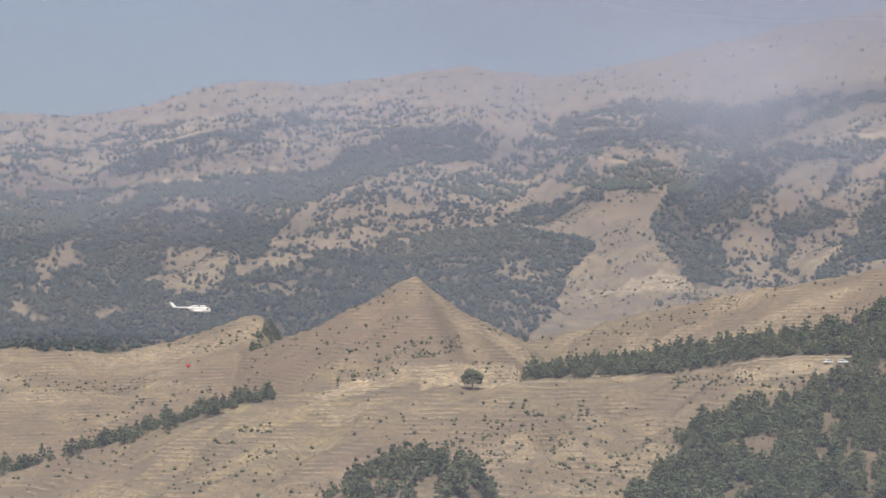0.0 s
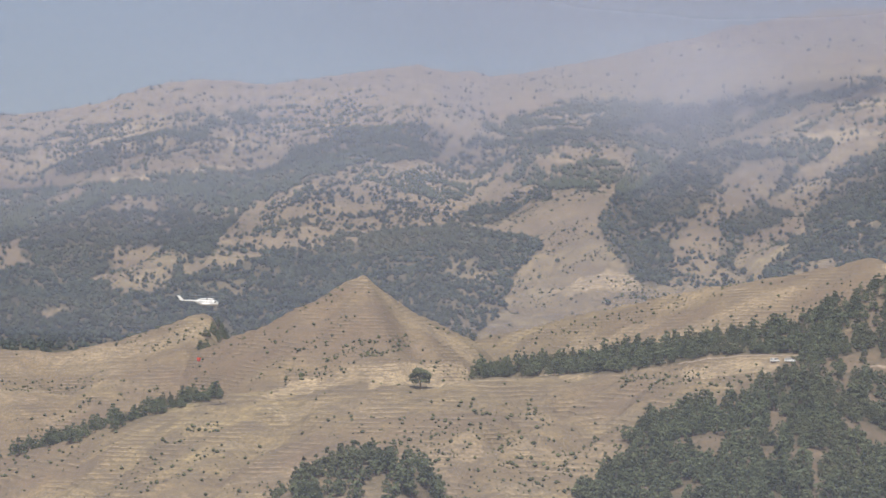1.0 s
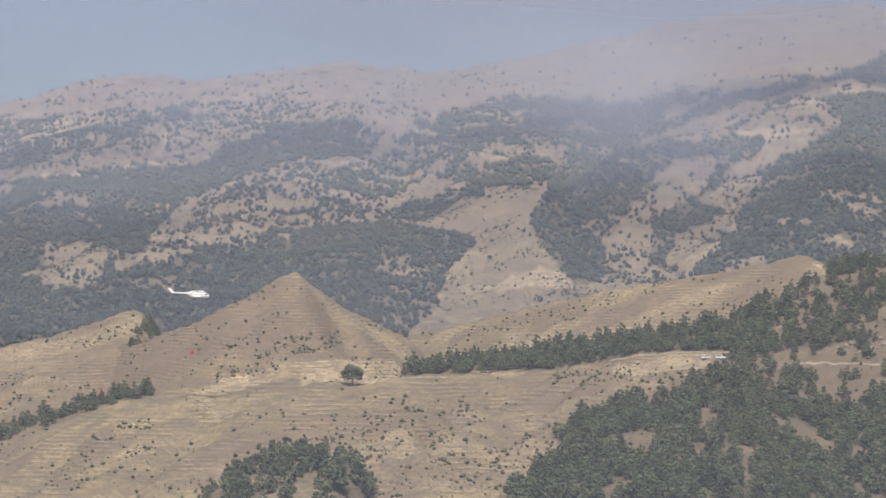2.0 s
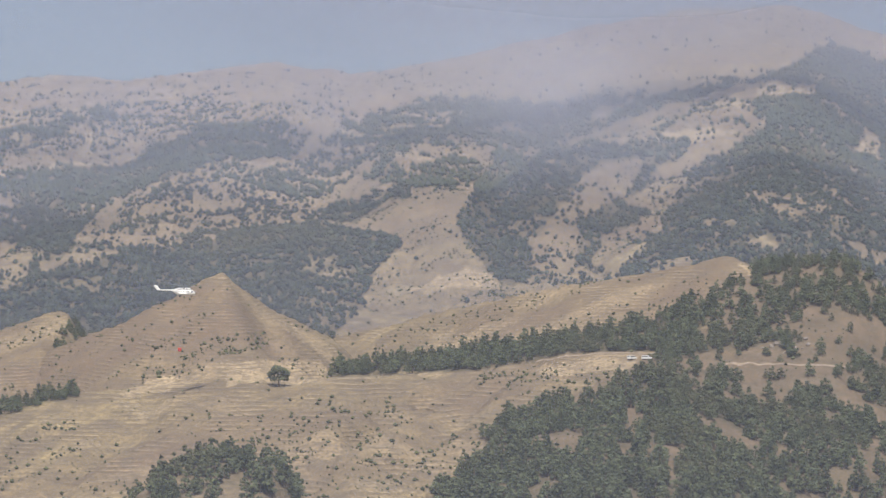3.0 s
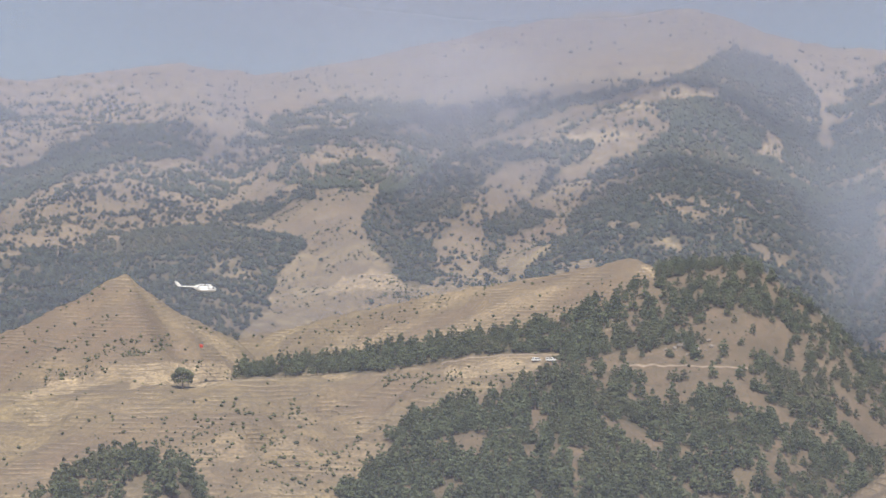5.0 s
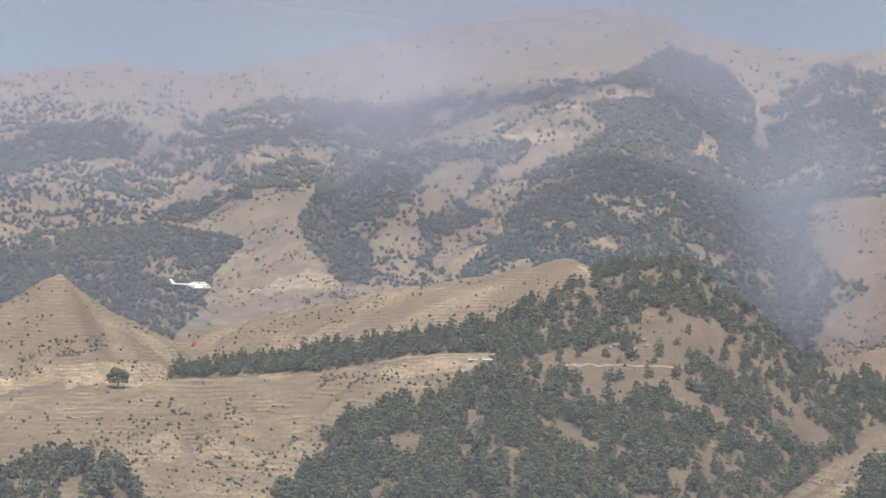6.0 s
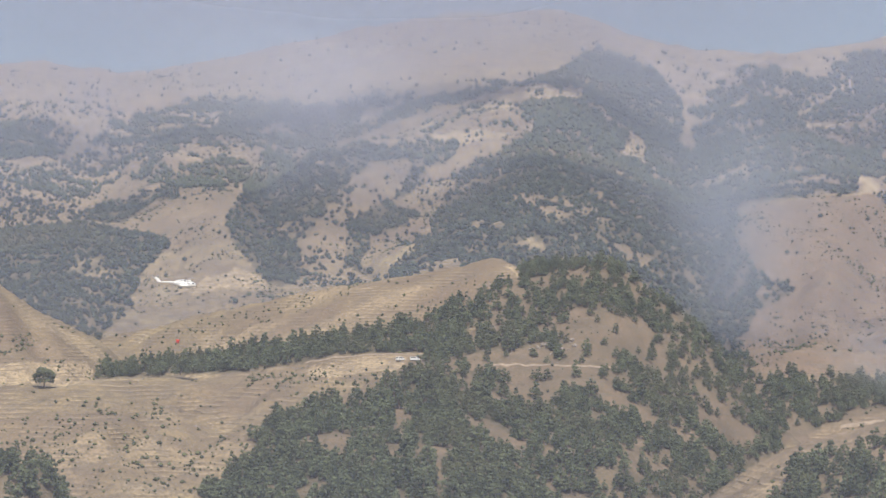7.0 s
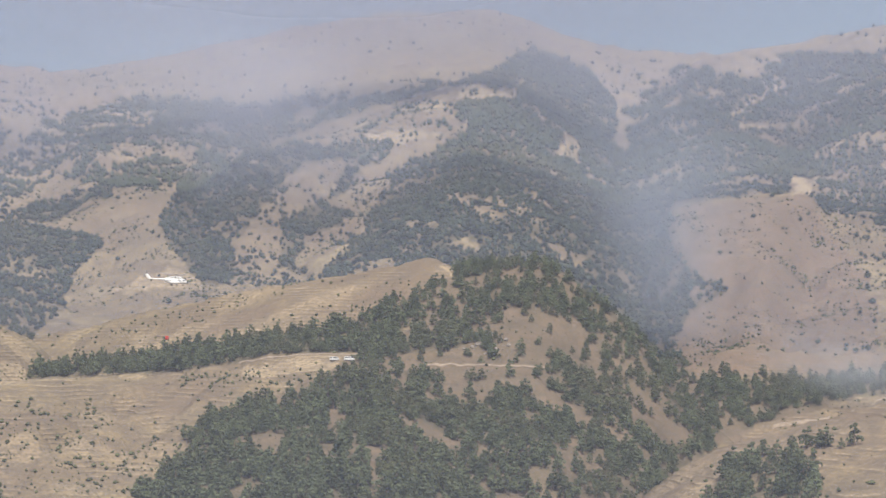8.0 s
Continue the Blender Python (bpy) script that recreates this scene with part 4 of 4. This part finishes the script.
# ---- a round tree standing alone in the field ----
def build_round_tree(u, v, height, width):
    rng = np.random.default_rng(int(u))
    clumps = []
    for k in range(34):
        d = rng.normal(size=3)
        d /= np.linalg.norm(d)
        d[2] = d[2] if d[2] > -0.75 else -d[2]
        clumps.append((d[0] * width * 0.36, d[1] * width * 0.36, height * (0.54 + 0.34 * d[2]), width * 0.19 * rng.uniform(0.8, 1.25), 0.85))
    cv, cf = tuft_cloud(rng, clumps, 16, 0.75)
    tree = new("round_tree")
    tree.matrix_world = Matrix.Translation(spot(u, v))
    new("crown", mesh_from("crown", cv, cf, [NEEDLES])).parent = tree
    tv, tf = pine_trunk(rng, height * 0.8)
    new("trunk", mesh_from("trunk", tv * np.array((1.5, 1.5, 1)), tf, [BARK], smooth=True)).parent = tree
    return tagged(tree, "broad round dark green tree standing alone in dry grass", "tree")


build_round_tree(836, 690, 9.8, 9.8)

# ---- tracks and rocks ----
TRACK = plain("pale_track", (0.30, 0.235, 0.17), 0.95, 0, 0.5, 0.25)
ROCK = plain("limestone", (0.25, 0.215, 0.18), 0.9, 0, 0.6, 0.3)


def build_track(knots, width, label):
    us = np.linspace(knots[0][0], knots[-1][0], 60)
    vs = np.interp(us, [k[0] for k in knots], [k[1] for k in knots])
    mid = [spot(u, v) for u, v in zip(us, vs)]
    # even out the way, then lay both edges on the ground
    rr = np.array([math.hypot(p.x, p.y) for p in mid])
    rr = np.convolve(np.pad(rr, 4, mode="edge"), np.ones(9) / 9, "valid")
    verts, faces = [], []
    for u, r in zip(us, rr):
        a = float(bearing(u))
        for w in (-0.5, 0.5):
            q = r + w * width
            z = float(height_at(np.array([u]), np.array([q]))[0][0])
            verts.append((q * math.sin(a), q * math.cos(a), z + 0.35 + 0.25 * w))
    n = len(us)
    for k in range(n - 1):
        faces.append((2 * k, 2 * k + 2, 2 * k + 3, 2 * k + 1))
    me = mesh_from("track", verts, faces, [TRACK], smooth=True)
    return tagged(new("track", me), label, "road", "hill tracks", kind="structure")


build_track([(1620, 650), (1700, 651), (1800, 654), (1870, 655)], 1.6, "pale dirt track cut across the wooded slope")
build_track([(1290, 646), (1380, 634), (1440, 631), (1500, 634)], 1.2, "pale dirt road running along the edge of the pines")


build_track([(2230, 757), (2300, 748), (2360, 734), (2425, 706)], 3.0, "pale dirt track winding over the dry bank")


def build_rock(u, v, size, rng):
    bm = bmesh.new()
    bmesh.ops.create_icosphere(bm, subdivisions=2, radius=size)
    for q in bm.verts:
        q.co = Vector(q.co) * (0.75 + 0.5 * noise.noise(Vector(q.co) * 0.9 / size + Vector((u, v, 0))))
        q.co.z *= 0.8
    me = bpy.data.meshes.new("rock")
    bm.to_mesh(me)
    bm.free()
    me.materials.append(ROCK)
    ob = new("rock", me)
    ob.matrix_world = Matrix.Translation(spot(u, v)) @ pose(0, 0, size * 0.2, 0, 0, rng.uniform(0, 360))
    return tagged(ob, "pale grey limestone outcrop on the bare slope", "rock", "rocks of the outcrop")


_rng = np.random.default_rng(23)
for _ in range(24):
    build_rock(1730 + _rng.normal() * 16, 618 + _rng.normal() * 9, _rng.uniform(0.7, 1.9), _rng)

# ---- two white cars on the track ----
CAR_WHITE = plain("white_car_paint", (0.80, 0.80, 0.79), 0.35, 0, 2.0, 0.03)
GLASS_DARK = plain("tinted_glass", (0.10, 0.11, 0.12), 0.08, 0, 2.0, 0.1)
TYRE = plain("tyre_rubber", (0.03, 0.03, 0.03), 0.85)
STEEL = plain("bare_steel", (0.45, 0.45, 0.46), 0.4, 0.8)


def build_car(u, v, turn, label):
    car = new("van")
    bm = bmesh.new()
    outline = [(-2.3, 0.45), (2.35, 0.45), (2.4, 0.95), (1.75, 1.15), (1.05, 1.95), (-2.15, 2.0), (-2.35, 1.1)]
    loft(bm, [[(x, y, z if y in (-0.88, 0.88) or z < 1.2 else z) for x, z in outline] for y in (-0.9, 0.9)])
    bmesh.ops.bevel(bm, geom=list(bm.edges), offset=0.09, segments=2, affect="EDGES")
    part("body", bm, CAR_WHITE, car)
    for side in (-1, 1):
        for x0, x1 in ((-1.9, -0.8), (-0.7, 0.3), (0.4, 1.1)):
            part("side_window", box(bmesh.new(), x1 - x0, 0.03, 0.5, Matrix.Translation(((x0 + x1) / 2, side * 0.905, 1.55)), 0.01), GLASS_DARK, car)
        for x in (-1.45, 1.5):
            wheel = part("wheel", rod(bmesh.new(), (x, side * 0.72, 0.34), (x, side * 0.94, 0.34), 0.34, n=16), TYRE, car)
            part("rim", rod(bmesh.new(), (x, side * 0.93, 0.34), (x, side * 0.955, 0.34), 0.2, n=12), STEEL, wheel)
    part("windscreen", box(bmesh.new(), 0.04, 1.5, 0.85, pose(1.42, 0, 1.56, 0, -41, 0), 0.01), GLASS_DARK, car)
    part("rear_window", box(bmesh.new(), 0.04, 1.4, 0.5, pose(-2.28, 0, 1.58, 0, 12, 0), 0.01), GLASS_DARK, car)
    p = spot(u, v)
    q = spot(u + 6, v)
    car.matrix_world = Matrix.Translation(p) @ pose(0, 0, 0.0, 0, 0, turn)
    return tagged(car, label, "car", "cars parked by the pines")


build_car(1459, 643, 38, "white van parked on the dirt road")
build_car(1485, 643, -42, "white van standing at the edge of the pines")

# ---- the helicopter, with a water bucket on a long line ----
HELI_WHITE = plain("white_aircraft_paint", (0.82, 0.82, 0.81), 0.3, 0, 0.8, 0.03)
HELI_GREY = plain("exhaust_grey", (0.13, 0.125, 0.12), 0.6, 0.3, 3.0, 0.2)
BLADE = plain("rotor_blade_grey", (0.16, 0.165, 0.17), 0.5, 0, 1.0, 0.1)
BUCKET_RED = plain("orange_red_fabric", (0.62, 0.06, 0.03), 0.6, 0, 2.5, 0.2)
CABLE = plain("steel_cable", (0.22, 0.22, 0.22), 0.5, 0.6)


def oval(x, wide, low, high, n=20, square=2.6):
    ring = []
    for k in range(n):
        a = 2 * math.pi * k / n
        c, s = math.cos(a), math.sin(a)
        y = math.copysign(abs(c) ** (2 / square), c) * wide / 2
        z = (low + high) / 2 + math.copysign(abs(s) ** (2 / square), s) * (high - low) / 2
        ring.append((x, y, z))
    return ring


def build_helicopter():
    heli = new("helicopter")
    hull = [(5.1, 0.5, -0.75, -0.1), (4.95, 1.2, -1.05, 0.2), (4.5, 1.9, -1.22, 0.62), (3.8, 2.3, -1.3, 1.0), (2.9, 2.45, -1.32, 1.15),
            (1.0, 2.5, -1.32, 1.18), (-2.2, 2.5, -1.3, 1.18), (-3.4, 2.2, -1.0, 1.18), (-4.4, 1.6, -0.35, 1.15), (-5.2, 1.15, 0.1, 1.1)]
    part("fuselage", loft(bmesh.new(), [oval(*h) for h in hull]), HELI_WHITE, heli, smooth=True)
    boom = [(-4.6, 1.15, 0.05, 1.1), (-6.0, 0.85, 0.38, 1.05), (-10.0, 0.6, 0.52, 1.0), (-11.8, 0.48, 0.58, 0.98)]
    part("tail_boom", loft(bmesh.new(), [oval(*h, 16, 2.0) for h in boom]), HELI_WHITE, heli, smooth=True)
    fin = [[(-11.3 - 1.75 * f - w * (1 - 0.25 * f) * 0.5 * 1.9, y, 0.75 + 2.15 * f) for w, y in ((-1, 0), (-0.4, 0.14), (0.6, 0.1), (1, 0), (0.6, -0.1), (-0.4, -0.14))]
           for f in (0, 0.5, 1.0)]
    part("tail_fin", loft(bmesh.new(), fin), HELI_WHITE, heli)
    for side in (-1, 1):
        part("stabiliser", box(bmesh.new(), 0.75, 1.3, 0.09, Matrix.Translation((-10.2, side * 0.95, 0.8)), 0.03), HELI_WHITE, heli)
    cowl = [(3.3, 0.9, 1.05, 1.5), (2.9, 1.5, 1.0, 1.85), (1.6, 1.75, 1.0, 2.0), (-0.6, 1.7, 1.0, 2.05), (-2.4, 1.3, 1.0, 1.9), (-4.3, 0.7, 0.95, 1.35)]
    part("engine_cowling", loft(bmesh.new(), [oval(*h, 16) for h in cowl]), HELI_WHITE, heli, smooth=True)
    for side in (-1, 1):
        part("air_intake", rod(bmesh.new(), (2.75, side * 0.42, 1.5), (3.45, side * 0.42, 1.45), 0.34, 0.3, 14), HELI_GREY, heli, "dark round engine intake")
        part("exhaust", rod(bmesh.new(), (0.2, side * 0.7, 1.62), (-0.1, side * 1.15, 1.62), 0.3, 0.33, 14), HELI_GREY, heli, "sooty exhaust pipe")
        tank = [(2.2, 0.2, -0.9, -0.5), (1.9, 0.6, -1.1, -0.3), (0.0, 0.72, -1.15, -0.25), (-1.8, 0.66, -1.12, -0.28), (-2.2, 0.25, -0.9, -0.5)]
        bm = loft(bmesh.new(), [oval(*h, 14, 2.0) for h in tank])
        bmesh.ops.translate(bm, verts=bm.verts, vec=(0, side * 1.42, 0))
        part("fuel_tank", bm, HELI_WHITE, heli, smooth=True)
        for k in range(5):
            x = 2.1 - 1.05 * k
            part("cabin_window", rod(bmesh.new(), (x, side * 1.2, 0.35), (x, side * 1.262, 0.35), 0.19, n=14), GLASS_DARK, heli)
        part("cockpit_side_window", box(bmesh.new(), 1.0, 0.1, 0.72, pose(3.75, side * 1.13, 0.3, 0, 0, -side * 9), 0.06), GLASS_DARK, heli)
        part("windscreen_pane", box(bmesh.new(), 0.12, 0.72, 0.85, pose(4.5, side * 0.45, 0.28, 0, -48, -side * 20), 0.05), GLASS_DARK, heli)
        leg = part("main_gear_leg", rod(bmesh.new(), (-1.5, side * 1.1, -1.0), (-1.7, side * 2.0, -1.75), 0.07), STEEL, heli)
        part("wheel", rod(bmesh.new(), (-1.7, side * 1.92, -1.8), (-1.7, side * 2.2, -1.8), 0.43, n=18), TYRE, leg)
        part("gear_strut", rod(bmesh.new(), (-1.6, side * 1.25, 0.1), (-1.7, side * 2.0, -1.7), 0.06), STEEL, leg)
    part("cabin_door", box(bmesh.new(), 0.95, 0.05, 1.6, Matrix.Translation((2.6, 1.235, -0.2)), 0.02), HELI_WHITE, heli)
    nose = part("nose_gear_leg", rod(bmesh.new(), (3.4, 0, -1.1), (3.5, 0, -1.85), 0.07), STEEL, heli)
    for side in (-1, 1):
        part("wheel", rod(bmesh.new(), (3.5, side * 0.08, -1.9), (3.5, side * 0.28, -1.9), 0.3, n=16), TYRE, nose)
    part("cargo_hook", rod(bmesh.new(), (0, 0, -1.9), (0, 0, -1.25), 0.06), STEEL, heli)
    rotor = part("main_rotor", rod(bmesh.new(), (0, 0, -0.9), (0, 0, 0.25), 0.16, 0.12, 12), HELI_GREY, heli, "dark mast and hub of the main rotor")
    rotor.location = (0.5, 0, 2.75)
    hub = bmesh.new()
    rod(hub, (0, 0, -0.12), (0, 0, 0.18), 0.55, 0.45, 15)
    part("rotor_hub", hub, HELI_GREY, rotor)
    for k in range(5):
        bm = bmesh.new()
        loft(bm, [[(r, -0.13, z + 0.02), (r, 0.39, z), (r, 0.1, z + 0.07), (r, -0.1, z + 0.06)] for r, z in ((0.5, 0.0), (4.0, 0.03), (8.0, 0.2), (10.6, 0.42))])
        bmesh.ops.rotate(bm, verts=bm.verts, cent=(0, 0, 0), matrix=Matrix.Rotation(radians(72 * k), 3, "Z"))
        part("rotor_blade", bm, BLADE, rotor)
    tail = part("tail_rotor", rod(bmesh.new(), (0, -0.1, 0), (0, 0.45, 0), 0.12, n=10), HELI_GREY, heli)
    tail.location = (-12.95, 0.1, 2.55)
    for k in range(3):
        bm = box(bmesh.new(), 0.24, 0.05, 1.8, Matrix.Translation((0, 0.4, 1.0)), 0.01)
        bmesh.ops.rotate(bm, verts=bm.verts, cent=(0, 0, 0), matrix=Matrix.Rotation(radians(120 * k), 3, "Y"))
        part("tail_rotor_blade", bm, BLADE, tail)
    tagged(heli, "white transport helicopter flying with a long line below", "helicopter")
    return heli, rotor, tail


def build_bucket(drop):
    """Hangs from its origin at the helicopter's hook."""
    bucket = new("water_bucket")
    rings = []
    for z, r in ((-0.9, 0.4), (-0.85, 0.6), (-0.4, 0.78), (0.2, 0.86), (0.7, 0.9)):
        rings.append([(r * math.cos(k * 0.3927), r * math.sin(k * 0.3927), z - drop) for k in range(16)])
    part("bucket_shell", loft(bmesh.new(), rings), BUCKET_RED, bucket, smooth=True)
    rim = bmesh.new()
    for k in range(16):
        a, b = k * 0.3927, (k + 1) * 0.3927
        rod(rim, (0.9 * math.cos(a), 0.9 * math.sin(a), 0.7 - drop), (0.9 * math.cos(b), 0.9 * math.sin(b), 0.7 - drop), 0.05, n=6)
    part("rim", rim, BUCKET_RED, bucket)
    for k in range(6):
        a = k * 1.0472
        part("suspension_line", rod(bmesh.new(), (0.9 * math.cos(a), 0.9 * math.sin(a), 0.7 - drop), (0, 0, 3.4 - drop), 0.018, n=5), CABLE, bucket)
    part("control_head", rod(bmesh.new(), (0, 0, 3.3 - drop), (0, 0, 3.9 - drop), 0.16, n=10), HELI_GREY, bucket)
    part("long_line", rod(bmesh.new(), (0, 0, 3.9 - drop), (0, 0, -1.9), 0.022, n=6), CABLE, bucket)
    return tagged(bucket, "orange-red fabric water bucket hanging on a long cable", "bucket")


HELI, ROTOR, TAIL_ROTOR = build_helicopter()
BUCKET = build_bucket(25.8)


def motions():
    """The helicopter flies along the hills; bearing and elevation in degrees at each time."""
    line = 1078.0
    flight = [(0.0, -5.816, 0.549), (0.5, -5.132, 0.624), (1.0, -4.391, 0.690), (1.5, -3.691, 0.738), (3.0, -1.558, 0.881),
              (3.5, -0.862, 0.906), (4.0, -0.158, 0.941), (4.5, 0.529, 0.977), (6.0, 2.614, 1.061),
              (6.5, 3.298, 1.084), (7.0, 3.994, 1.103), (7.5, 4.669, 1.140), (8.0, 5.348, 1.174)]
    swing = ((0.0, 11.0), (1.0, 8.2), (1.5, 7.0), (3.0, 4.0), (4.5, 3.0), (6.5, 6.0), (8.0, 8.2))
    way, hang = [], []
    for t, b, e in flight:
        x = line * math.tan(radians(b))
        z = EYE + math.hypot(line, x) * math.tan(radians(e))
        way.append((t, pose(x, line, z, 1.0, 1.2, -3.0)))
        lag = float(np.interp(t, [k[0] for k in swing], [k[1] for k in swing]))
        hang.append((t, pose(x, line, z, 0, lag, 0)))
    walk(HELI, way)
    walk(BUCKET, hang)
    beats = [k * 2 / 30 for k in range(121)]
    walk(ROTOR, [(t, pose(0.5, 0, 2.75, 0, 4, 0) @ pose(0, 0, 0, 0, 0, -76.8 * k)) for k, t in enumerate(beats)])
    walk(TAIL_ROTOR, [(t, pose(-12.95, 0.1, 2.55, 0, 83.0 * k, 0)) for k, t in enumerate(beats)])
    for sheet, drift in SMOKES:
        at, turn, size = sheet.matrix_basis.decompose()
        base = Matrix.LocRotScale(at, turn, None)
        walk(sheet, [(t, Matrix.Translation((-drift * t / 8, 0, drift * 0.4 * t / 8)) @ base) for t in (0.0, 4.0, 8.0)])


motions()
